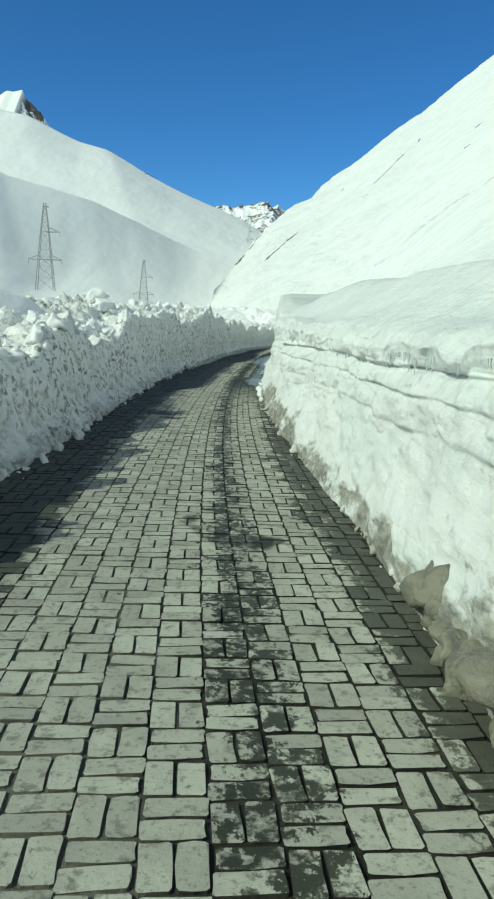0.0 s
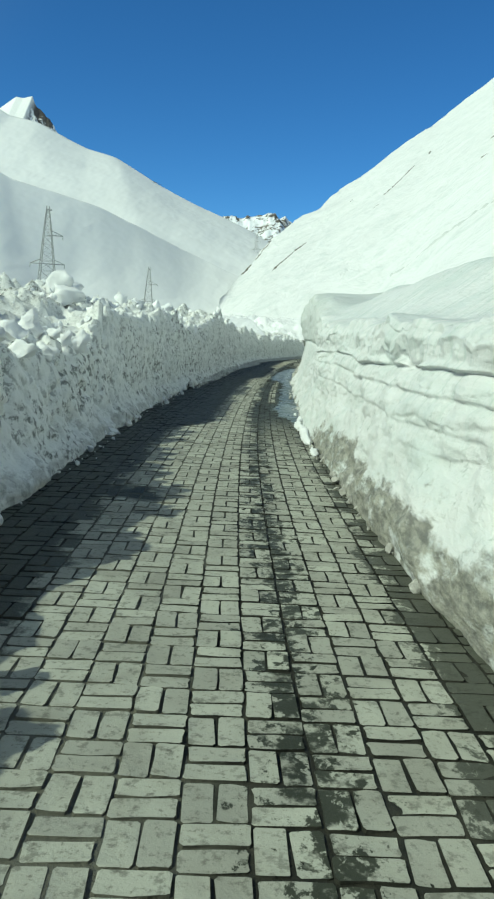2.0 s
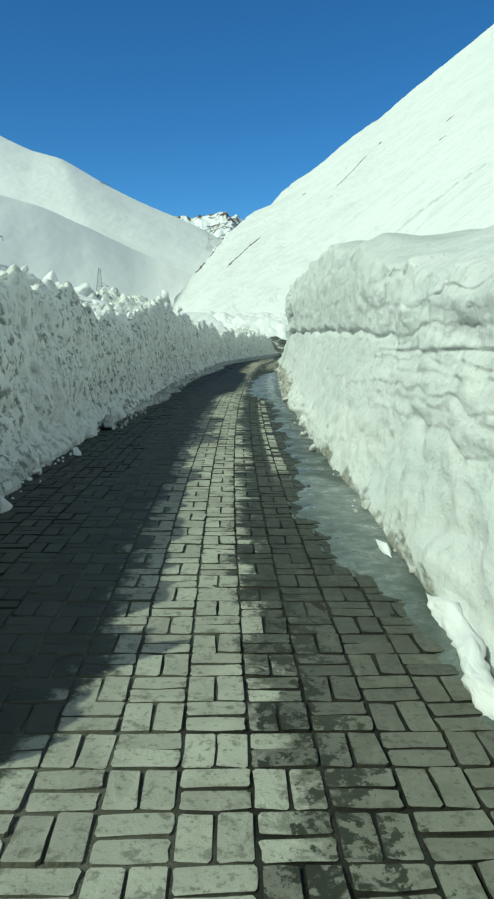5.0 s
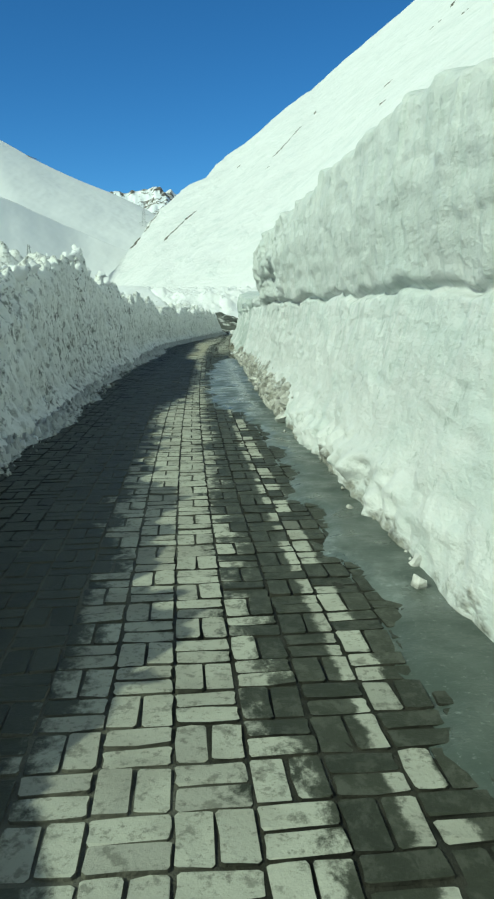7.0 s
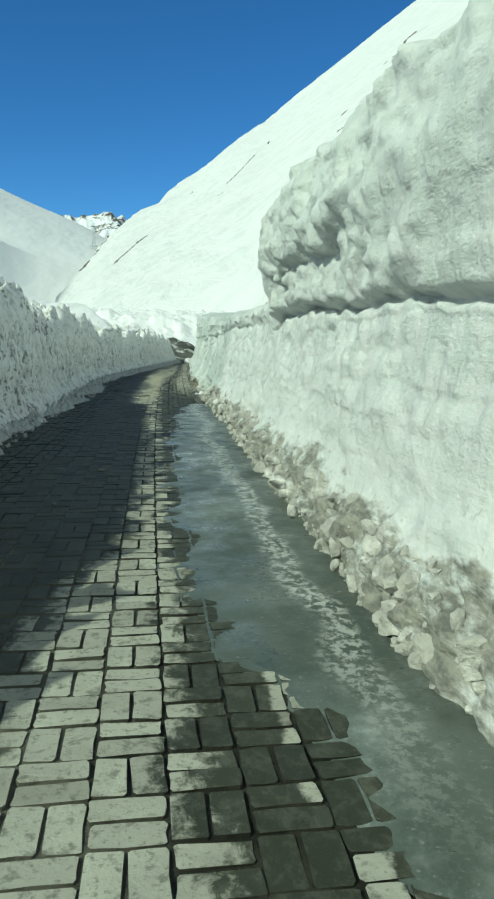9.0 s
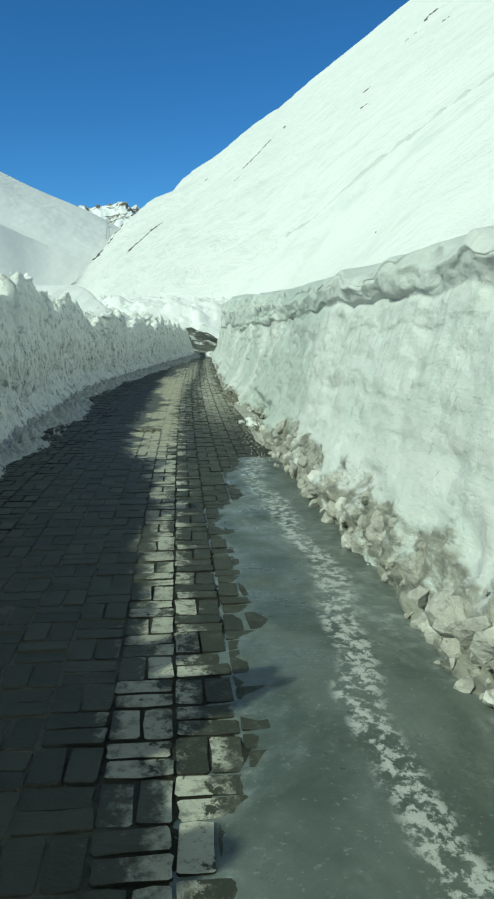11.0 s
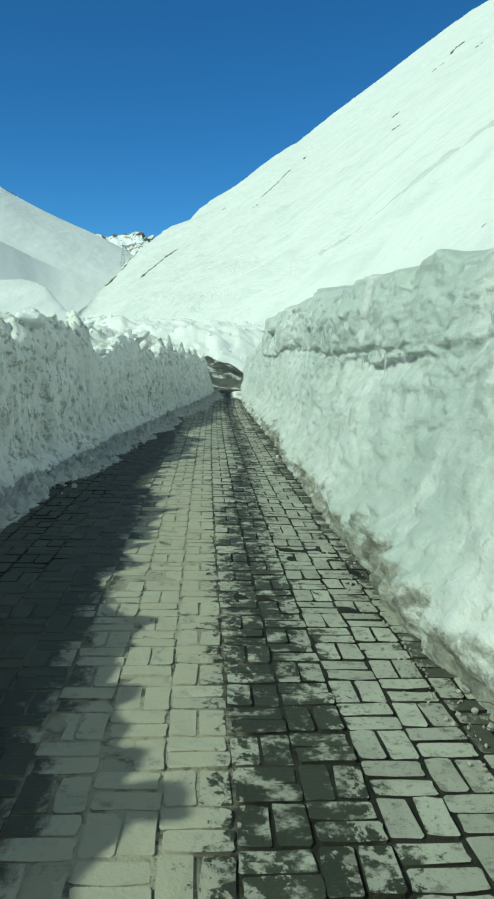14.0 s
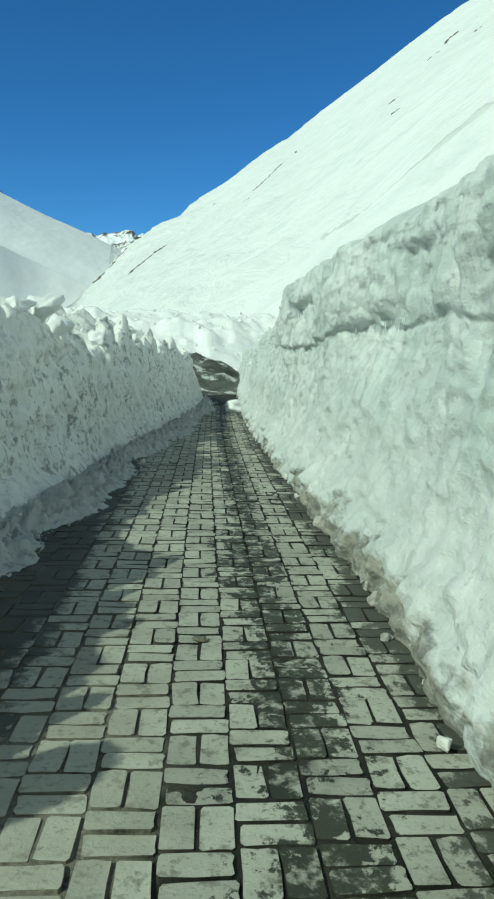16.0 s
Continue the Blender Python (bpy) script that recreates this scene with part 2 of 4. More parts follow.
M_CRACK = snow_material("old_grey_snow", (0.60, 0.62, 0.61), grain=12.0)
M_BLOCK = snow_material("lump_snow", grain=11.0)
M_DIRTY = snow_material("dirty_snow", (0.74, 0.73, 0.70), 0.55, ((4, 9, 0.6), (14, 21.5, 0.5), (35, 58, 0.6), (65, 81, 0.45)), 16.0)


def slope_material(name, white, scale, rock=0.0, strata=False):
    n = Nodes(name)
    big = n.noise(scale, 5, 0.55, (1, 1, 1))
    col = n.mix(n.step(big, 0.35, 0.7), white, tuple(c * 0.95 for c in white))
    if rock:
        m = n.step(n.noise(scale * 6, 7, 0.7, (1, 1, 0.45), 0.8), rock, rock + 0.05)
        col = n.mix(m, col, (0.13, 0.115, 0.10))
    nrm = n.bump(n.noise(scale * 10, 6 if scale > 0.02 else 2, 0.6, (1, 0.3, 1)), 0.45, 0.35 / max(scale * 10, 0.05) * 0.6)
    if scale > 0.02:
        nrm = n.bump(n.noise(1.1, 5, 0.65, (1, 1, 1)), 0.4, 0.16, nrm)
        nrm = n.bump(n.noise(0.22, 4, 0.6, (1, 0.6, 1), 0.3, 4.0), 0.3, 0.5, nrm)
    if strata:
        furrow = n.noise(0.16, 7, 0.66, (1.0, 0.30, 0.6), 0.8, 8.0)
        nrm = n.bump(furrow, 0.7, 1.4, nrm)
        col = n.mix(n.step(furrow, 0.48, 0.66, (0, 0.55)), col, (0.64, 0.68, 0.67))
    return n.done(col, 0.65, nrm, 0.3)


M_HILL = slope_material("hillside_snow", (0.80, 0.81, 0.81), 0.03, 0.0, True)
M_MID = slope_material("valley_slope_snow", (0.85, 0.86, 0.87), 0.01)
M_FAR = slope_material("far_slope_snow", (0.85, 0.86, 0.87), 0.005, 0.76)
M_PEAK = slope_material("peak_snow", (0.84, 0.86, 0.89), 0.004, 0.50)


def crag_material():
    """Snow summit whose steep flank is bare rock in places."""
    n = Nodes("summit_snow_and_rock")
    m = n.math("MULTIPLY", n.step(n.noise(0.05, 7, 0.7, (1, 1, 0.6), 0.8), 0.44, 0.50), n.step(n.axis(0), -346.0, -338.0))
    col = n.mix(m, (0.86, 0.87, 0.87), (0.09, 0.082, 0.075))
    return n.done(col, 0.7, n.bump(n.noise(0.3, 6, 0.65), 0.5, 1.0), 0.3)


M_CRAG = crag_material()
M_FIELD = slope_material("snowfield", (0.86, 0.87, 0.88), 0.08)


def rock_material():
    n = Nodes("rock")
    col = n.mix(n.step(n.noise(1.5, 6, 0.65), 0.35, 0.65), (0.16, 0.14, 0.12), (0.07, 0.062, 0.055))
    return n.done(col, 0.9, n.bump(n.noise(5, 6, 0.7), 0.8, 0.2), 0.3)


M_ROCK = rock_material()


def paver_material():
    n = Nodes("concrete_paver")
    rnd = n.tree.nodes.new("ShaderNodeObjectInfo").outputs["Random"]
    isl = n.tree.nodes.new("ShaderNodeNewGeometry").outputs["Random Per Island"]
    vary = n.math("FRACT", n.math("ADD", rnd, isl))
    dry = n.mix(vary, (0.34, 0.34, 0.295), (0.47, 0.475, 0.405))
    dry = n.mix(n.step(n.noise(2.2, 5, 0.6), 0.4, 0.7, (0, 0.55)), dry, (0.26, 0.255, 0.215))
    dry = n.mix(n.step(n.noise(30, 5, 0.72), 0.54, 0.68, (0, 0.7)), dry, (0.13, 0.125, 0.105))
    dry = n.mix(n.step(n.noise(11, 5, 0.72, shift=6.0), 0.53, 0.64, (0, 0.6)), dry, (0.12, 0.12, 0.10))
    d = n.math("ADD", n.lane(), n.math("MULTIPLY", n.math("SUBTRACT", vary, 0.5), 0.22))
    wob = n.math("MULTIPLY", n.math("SUBTRACT", n.noise(1.1, 5, 0.65, (1, 0.5, 1)), 0.5), 0.9)
    off = n.math("ABSOLUTE", n.math("SUBTRACT", n.math("ADD", d, n.math("MULTIPLY", wob, 0.35)), n.math("MULTIPLY_ADD", n.step(n.axis(1), 68.0, 77.0), -0.30, 1.0)))
    speck = n.math("MULTIPLY", n.math("SUBTRACT", n.noise(15.0, 5, 0.72, (1, 0.8, 1), 0.2, 12.0), 0.5), 0.75)
    track = n.math("MULTIPLY", n.step(n.math("ADD", off, n.math("MULTIPLY_ADD", n.math("MULTIPLY", n.step(n.axis(1), 40.0, 62.0), n.step(n.axis(1), 74.0, 64.0, (0.3, 1.0))), -0.13, n.math("MULTIPLY", speck, 1.3))), 0.15, 0.09), n.math("SUBTRACT", 1.0, n.math("MULTIPLY", n.step(n.axis(1), 29.0, 31.0), n.step(n.axis(1), 45.0, 42.0))))
    edge = n.step(n.math("ADD", n.math("ADD", d, speck), wob), 0.24, 0.16, (0, 0.85))
    y = n.axis(1)
    thaw = n.math("MULTIPLY", n.step(y, 19.0, 27.0), n.step(y, 66.0, 58.0))
    frayed = n.math("ADD", n.math("MULTIPLY", wob, 1.1), n.math("MULTIPLY", n.math("SUBTRACT", n.noise(10.0, 5, 0.75, (1, 0.8, 1), 0.3, 8.0), 0.5), 1.3))
    sheet = n.math("MULTIPLY", n.step(n.math("ADD", d, n.math("MULTIPLY", frayed, 0.5)), 1.26, 1.12), thaw)
    kept = n.math("ABSOLUTE", n.math("SUBTRACT", n.math("ADD", n.lane(), n.math("MULTIPLY", frayed, 0.10)), 0.71))
    dried = n.math("MULTIPLY", n.step(kept, 0.11, 0.08), n.math("MULTIPLY", n.step(y, 29.0, 31.0), n.step(y, 45.0, 42.0)))
    dried = n.math("MULTIPLY", dried, n.step(vary, 0.30, 0.40))
    sheet = n.math("MULTIPLY", sheet, n.math("SUBTRACT", 1.0, dried))
    sheet = n.math("MULTIPLY", sheet, n.step(n.noise(13.0, 6, 0.75, (1, 0.7, 1), 0.2, 18.0), 0.40, 0.54, (0.90, 1.0)))
    pud = n.step(n.noise(0.55, 5, 0.6, (1, 0.8, 1), 0.3, 5.0), 0.66, 0.71)
    patch = n.step(n.noise(7.0, 5, 0.7), 0.36, 0.50)
    # left strip: the bank's cast shade painted into the paver colour, with damp
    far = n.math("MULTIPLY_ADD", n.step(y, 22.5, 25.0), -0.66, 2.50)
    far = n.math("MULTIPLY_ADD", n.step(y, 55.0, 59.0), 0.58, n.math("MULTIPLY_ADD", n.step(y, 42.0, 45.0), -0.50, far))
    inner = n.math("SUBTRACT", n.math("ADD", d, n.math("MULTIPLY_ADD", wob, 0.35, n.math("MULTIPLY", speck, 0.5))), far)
    damp_shade = n.step(inner, 0.0, 0.12, (0, 0.95))
    # real wet patches joined with the painted shade strip
    wet_shade = n.math("MAXIMUM", n.math("MAXIMUM", n.math("MAXIMUM", n.math("MULTIPLY", track, patch), damp_shade), edge), n.math("MAXIMUM", sheet, pud), clamp=True)
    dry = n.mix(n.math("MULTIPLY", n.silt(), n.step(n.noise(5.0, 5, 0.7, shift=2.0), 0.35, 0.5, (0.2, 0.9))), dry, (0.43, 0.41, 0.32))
    col = n.mix(wet_shade, dry, n.mix(vary, (0.034, 0.038, 0.027), (0.054, 0.058, 0.042)))
    rough = n.step(wet_shade, 0.0, 1.0, (0.88, 0.58))
    return n.done(col, rough, n.bump(n.noise(55, 4, 0.7), 0.6, 0.008), 0.2)


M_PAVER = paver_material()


def mud_material():
    n = Nodes("wet_soil")
    col = n.mix(n.step(n.noise(3, 6, 0.65), 0.35, 0.68), (0.016, 0.017, 0.013), (0.045, 0.044, 0.034))
    off = n.math("ADD", n.lane(), n.math("MULTIPLY", n.math("SUBTRACT", n.noise(1.4, 5, 0.7, shift=6.0), 0.5), 1.6))
    parched = n.math("MULTIPLY", n.step(off, 1.2, 1.8), n.step(off, 2.7, 2.4))
    col = n.mix(n.math("MULTIPLY", parched, 0.75), col, (0.15, 0.148, 0.12))
    col = n.mix(n.math("MULTIPLY", n.silt(), n.step(n.noise(6.0, 5, 0.7), 0.35, 0.5, (0.1, 0.95))), col, (0.38, 0.36, 0.28))
    return n.done(col, n.step(n.noise(1.7, 4), 0.4, 0.65, (0.65, 0.95)), n.bump(n.noise(18, 5, 0.7), 0.7, 0.03), 0.2)


M_MUD = mud_material()


def brown_material():
    n = Nodes("bare_brown_earth")
    col = n.mix(n.step(n.noise(0.5, 6, 0.65, (1, 1, 2.5)), 0.35, 0.66), (0.050, 0.056, 0.048), (0.17, 0.178, 0.157))
    col = n.mix(n.step(n.noise(0.7, 6, 0.7, (1, 0.7, 2.2), 0.4, 3.0), 0.54, 0.62), col, (0.62, 0.63, 0.60))
    return n.done(col, 0.9, n.bump(n.noise(3, 6, 0.7), 0.8, 0.2), 0.3)


M_EARTH = brown_material()


def ice_material():
    n = Nodes("refrozen_meltwater")
    f = n.step(n.noise(0.9, 6, 0.68, (1, 0.45, 1), 0.8), 0.42, 0.64)
    g = n.step(n.noise(9, 5, 0.7), 0.45, 0.75, (0.25, 1.0))
    col = n.mix(n.math("MULTIPLY", f, g), (0.070, 0.088, 0.074), (0.38, 0.42, 0.40))
    col = n.mix(n.step(n.noise(1.6, 4, 0.6, (1, 0.6, 1), 0.3, 5.0), 0.42, 0.62, (0, 0.35)), col, (0.20, 0.225, 0.205))
    col = n.mix(n.step(n.noise(38, 4, 0.7), 0.58, 0.72, (0, 0.25)), col, (0.55, 0.57, 0.55))
    wide = n.math("ADD", n.lane(), n.math("MULTIPLY", n.math("SUBTRACT", n.noise(0.8, 4, 0.6, (1, 0.5, 1), 0.0, 8.0), 0.5), 0.7))
    band = n.math("MULTIPLY", n.step(n.math("ABSOLUTE", n.math("SUBTRACT", wide, 0.34)), 0.15, 0.06), n.step(n.axis(1), 40.0, 43.0))
    crumbs = n.math("MULTIPLY", band, n.step(n.noise(17, 5, 0.75, (1, 0.8, 1), 0.2, 6.0), 0.47, 0.57, (0, 0.85)))
    col = n.mix(crumbs, col, (0.52, 0.53, 0.50))
    return n.done(col, n.step(n.noise(3, 4), 0.35, 0.7, (0.26, 0.58)), n.bump(n.noise(14, 5, 0.65), 0.4, 0.015), 0.3)


M_ICE = ice_material()


def clear_ice():
    n = Nodes("icicle_ice")
    b = n.bsdf.inputs
    b["Transmission Weight"].default_value, b["IOR"].default_value = 0.55, 1.31
    return n.done((0.80, 0.86, 0.86), 0.18, n.bump(n.noise(20, 3), 0.3, 0.01), 0.5)


M_ICICLE = clear_ice()


def concrete():
    n = Nodes("weathered_concrete")
    col = n.mix(n.step(n.noise(2.5, 6, 0.65), 0.35, 0.65), (0.33, 0.335, 0.295), (0.44, 0.44, 0.395))
    col = n.mix(n.step(n.noise(22, 5, 0.72), 0.58, 0.70, (0, 0.6)), col, (0.15, 0.15, 0.125))
    return n.done(col, 0.88, n.bump(n.noise(45, 5, 0.7), 0.5, 0.008), 0.25)


M_KERB = concrete()


def dry_stalk():
    n = Nodes("dry_stalk")
    return n.done(n.mix(n.noise(9, 3), (0.06, 0.055, 0.04), (0.17, 0.15, 0.11)), 0.85, None, 0.2)


M_STALK = dry_stalk()


def steel():
    n = Nodes("galvanised_steel")
    return n.done(n.mix(n.noise(2, 4), (0.25, 0.26, 0.26), (0.36, 0.37, 0.37)), 0.6, None, 0.5, 0.2)


M_STEEL = steel()

# ---- ground: one snow sheet to the horizon, with the lane's bed cut into it ----
gx = np.unique(np.concatenate([np.linspace(-3500, -200, 40), np.linspace(-200, -20, 46), np.linspace(-20, 24, 90), np.linspace(24, 200, 30), np.linspace(200, 3500, 34)]))
gy = np.unique(np.concatenate([np.linspace(-600, -30, 30), np.linspace(-30, 150, 150), np.linspace(150, 600, 60), np.linspace(600, 4300, 50)]))
GX, GY = np.meshgrid(gx, gy, indexing="ij")


def smooth01(v):
    v = np.clip(v, 0, 1)
    return v * v * (3 - 2 * v)


def field_height(x, y):
    rise = 1.5 + 0.030 * np.clip(y - 90, 0, 400) + 0.02 * np.clip(-x - 12, 0, 150) * smooth01((y + 50) / 150)
    lumps = 0.35 * fbm(x * 0.09, y * 0.09, 0, 3, 3) * smooth01((-x - 4) / 10)
    return rise + lumps


low = smooth01((GX - (xl(GY) - 3.2)) / 1.5) * smooth01((xr(GY) + 6.0 - GX) / 1.5) * smooth01((146 - GY) / 3)
GZ = field_height(GX, GY) * (1 - low) - 0.45 * low
ground = tagged(grid("ground", np.stack([GX, GY, GZ], -1), M_FIELD, flip=True), "wide snow-covered valley floor beyond the road", "ground", kind="structure")

# ---- mountains ----


def ruled(foot, ridge, nu, nv, bulge=0.0, back=0.5, drop=60.0, dense=1.0, soft=0):
    """Front slope from a foot line up to a ridge line, then a short back slope."""
    foot, ridge = np.array(foot, float), np.array(ridge, float)
    s, k = np.linspace(0, 1, nu), np.linspace(0, 1, len(foot))
    F = np.stack([np.interp(s, k, foot[:, a]) for a in range(3)], -1)
    R = np.stack([np.interp(s, k, ridge[:, a]) for a in range(3)], -1)
    ker = np.hanning(soft or max(3, nu // len(foot) // 2 * 2 + 1))
    ker /= ker.sum()
    pad = len(ker) // 2
    F, R = (np.stack([np.convolve(np.pad(q[:, a], pad, mode="edge"), ker, "valid") for a in range(3)], -1) for q in (F, R))
    w = (np.linspace(0, 1, nv) ** dense)[None, :, None]
    P = F[:, None] + (R - F)[:, None] * w
    P[..., 2] += (R - F)[:, None, 2] * bulge * np.sin(np.pi * w[..., 0])
    out = R - F
    out[:, 2] = 0
    B = R[:, None] + out[:, None] * np.linspace(0.02, back, 8)[None, :, None]
    B[..., 2] -= drop * np.linspace(0.02, 1, 8)[None, :] ** 1.2
    return np.concatenate([P, B], 1)


HILL_FOOT = [(-22, 335, 9), (-14, 270, 6), (-6, 220, 5), (3, 185, 4.5), (9, 160, 4), (13, 140, 3.5), (14, 120, 3), (13, 100, 2.6), (11, 80, 2.4), (9, 58, 2.0), (7.5, 30, 2.0), (7.5, 0, 2.0), (9, -40, 2.0)]
HILL_RIDGE = [(-22.3, 361.6, 18.7), (-17.3, 481.6, 41.3), (-0.9, 621.6, 77.7), (37.7, 801.6, 131.7), (95.3, 1001.6, 200.2), (195.4, 1201.6, 309.3), (261.6, 1301.6, 366.9), (405.0, 1501.6, 510.2), (520.2, 1451.6, 596.1), (605.3, 1251.6, 629.6), (596.8, 901.6, 582.2), (565.2, 601.6, 517.1), (700, 60, 380)]
H = ruled(HILL_FOOT, HILL_RIDGE, 460, 240, -0.02, 0.4, 200, 1.8)
hn = smooth01(np.linspace(0, 1, H.shape[1]) * 6)[None, :]
far_w = np.linspace(0.12, 1, H.shape[1])[None, :]
H[..., 2] += hn * (3.2 * far_w * fbm(H[..., 0] * 0.012, H[..., 1] * 0.012, 0, 4, 41) + 0.16 * fbm(H[..., 0] * 0.22, H[..., 1] * 0.22, 0, 4, 43))
hill = tagged(grid("hillside", H, M_HILL, flip=True), "steep smooth snow-covered hillside above the road", "hillside", kind="structure")

MID_FOOT = [(-300, 225, 24), (-225, 232, 19), (-165, 250, 15), (-120, 285, 13), (-104, 336, 12), (-66, 380, 12), (-34, 424, 12), (0, 442, 13), (50, 465, 15)]
MID_RIDGE = [(-340, 380, 122), (-255, 388, 106), (-185, 395, 90.5), (-140, 415, 80.5), (-102, 448, 72), (-74, 480, 63.3), (-49.5, 515, 54), (-22, 521, 43), (25, 521, 30)]
Q = ruled(MID_FOOT, MID_RIDGE, 260, 110, -0.20, 0.6, 40)
qn = smooth01(np.linspace(0, 1, Q.shape[1]) * 3)[None, :] * smooth01((1.25 - np.linspace(0, 1.1, Q.shape[1])) * 3)[None, :]
gully = fbm(Q[..., 0] * 0.018 + Q[..., 1] * 0.010, Q[..., 1] * 0.003, 0, 3, 51)
Q[..., 2] += qn * (5.0 * gully * smooth01((-Q[..., 0] - 70) / 80) + 0.8 * fbm(Q[..., 0] * 0.05, Q[..., 1] * 0.02, 0, 3, 53))
tagged(grid("valley_slope", Q, M_MID, flip=True), "smooth grey-white snow slope behind the pylons", "mountain slope", kind="structure")

FAR_FOOT = [(-674.7, 470, 4), (-524.7, 470, 4), (-389.7, 470, 4), (-299.7, 470, 4), (-247.2, 470, 4), (-187.2, 470, 4), (-119.7, 470, 4), (-44.7, 470, 4), (0.3, 470, 4), (30.3, 470, 4), (70, 470, 4), (112.8, 470, 4)]
FAR_RIDGE = [(-674.7, 975.4, 398.0), (-487.2, 975.4, 325.0), (-351.9, 975.4, 268.3), (-325.0, 975.4, 252.4), (-288.3, 975.4, 245.4), (-267.0, 975.4, 236.8), (-227.9, 975.4, 219.5), (-192.4, 975.4, 210.1), (-138.7, 975.4, 181.2), (-67.0, 975.4, 150.1), (-8.7, 976.2, 124.2), (90.3, 976.2, 68.0)]
Q = ruled(FAR_FOOT, FAR_RIDGE, 360, 110, -0.06, 0.5, 150, 1.0, 13)
Q[..., 2] += 2.6 * fbm(Q[..., 0] * 0.010, Q[..., 1] * 0.006, 0, 3, 61)
tagged(grid("mountain", Q, M_FAR, flip=True), "high snow mountain with a few bare rocks", "mountain", kind="structure")

TOP_FOOT = [(-460, 1040, 225), (-400, 1040, 225), (-370, 1035, 225), (-360, 1035, 225), (-348, 1035, 225), (-336, 1040, 225), (-322, 1050, 225), (-310, 1060, 225), (-290, 1080, 225)]
TOP_RIDGE = [(-440, 1130, 262), (-393.5, 1130, 302.2), (-367.4, 1130, 321), (-357.6, 1130, 319.6), (-344.5, 1130, 322.6), (-339.0, 1130, 309), (-328, 1130, 300.9), (-316, 1130, 288), (-300, 1130, 262)]
Q = ruled(TOP_FOOT, TOP_RIDGE, 140, 60, -0.02, 0.4, 60, 1.0, 7)
Q[..., 2] += 4.0 * (fbm(Q[..., 0] * 0.06, Q[..., 1] * 0.05, 0, 4, 65, 0.6)) * smooth01((Q[..., 0] + 348) / 8)
tagged(grid("peak", Q, M_CRAG, flip=True), "sharp snow summit with dark rock on one flank", "mountain", kind="structure")

PK_FOOT = [(-900, 2600, 90), (-400, 2600, 90), (-200, 2600, 90), (0, 2600, 90), (200, 2600, 90), (600, 2600, 90)]
PK_RIDGE = [(-900, 3500, 330), (-400, 3500, 430), (-200, 3500, 530), (0, 3500, 545), (200, 3500, 535), (600, 3500, 400)]
Q = ruled(PK_FOOT, PK_RIDGE, 420, 120, -0.08, 0.4, 200)
crag = 1 - np.abs(fbm(Q[..., 0] * 0.009, Q[..., 1] * 0.003, 0, 4, 71, 0.42))
Q[..., 2] += 60 * (crag - 0.72) * smooth01(np.linspace(0, 1.07, Q.shape[1]))[None, :]
tagged(grid("rocky_peaks", Q, M_PEAK, flip=True), "distant jagged peaks of snow and dark rock", "mountain", kind="structure")

# ---- lane: bed, then pavers ----
BY, U = np.meshgrid(np.concatenate([np.linspace(-14, -0.5, 60), np.arange(-0.4, 104.6, 0.075), np.linspace(104.7, 128, 100)]), np.linspace(0, 1, 92), indexing="ij")
left, right = xl(BY) - 0.6, xr(BY) + 0.5
BX = left + (right - left) * U
washed = smooth01((1.5 - (course(BY) - BX)) / 0.7)
silted = smooth01((BY - 57) / 4) * smooth01((76 - BY) / 6) * np.exp(-((course(BY) - BX - 1.8) / 0.5) ** 2)
B = np.stack([BX, BY, -0.0140 + 0.0012 * washed + 0.006 * silted + 0.0036 * fbm(BX * 9, BY * 7, 0, 3, 81) + 0.003 * fbm(BX * 1.3, BY * 0.8, 0, 2, 83)], -1)
road = tagged(grid("road", B, M_MUD, flip=True), "single lane paved with grey concrete pavers between snow banks", "road", kind="structure")

CELL, GAP, CROSS = 0.252, 0.005, 0.011


def lane_mid(y):
    return course(y) - 1.62


def paver_verts(w, l, seed):
    """One paver with worn, chipped edges: a ring at its foot, a smaller one round its face."""
    r = np.random.RandomState(seed)
    k, c = 0.010, 0.003
    ring = np.array([(-w + k, -l), (0, -l), (w - k, -l), (w, -l + k), (w, 0), (w, l - k), (w - k, l), (0, l), (-w + k, l), (-w, l - k), (-w, 0), (-w, -l + k)])
    v = np.zeros((24, 3))
    v[:12, :2], v[:12, 2] = ring, -0.03
    v[12:, :2] = ring * ((w - c) / w, (l - c) / l) + r.uniform(-0.005, 0.004, (12, 2))
    v[12:, 2] = r.uniform(-0.005, 0.0, 12)
    return v


PF = [[12 + k for k in range(12)]] + [[k, (k + 1) % 12, 12 + (k + 1) % 12, 12 + k] for k in range(12)]


def muddy_sides(me):
    """Soil cakes the sides of the pavers."""
    me.materials.append(M_MUD)
    me.polygons.foreach_set("material_index", ([0] + [1] * 12) * (len(me.polygons) // 13))
    return me


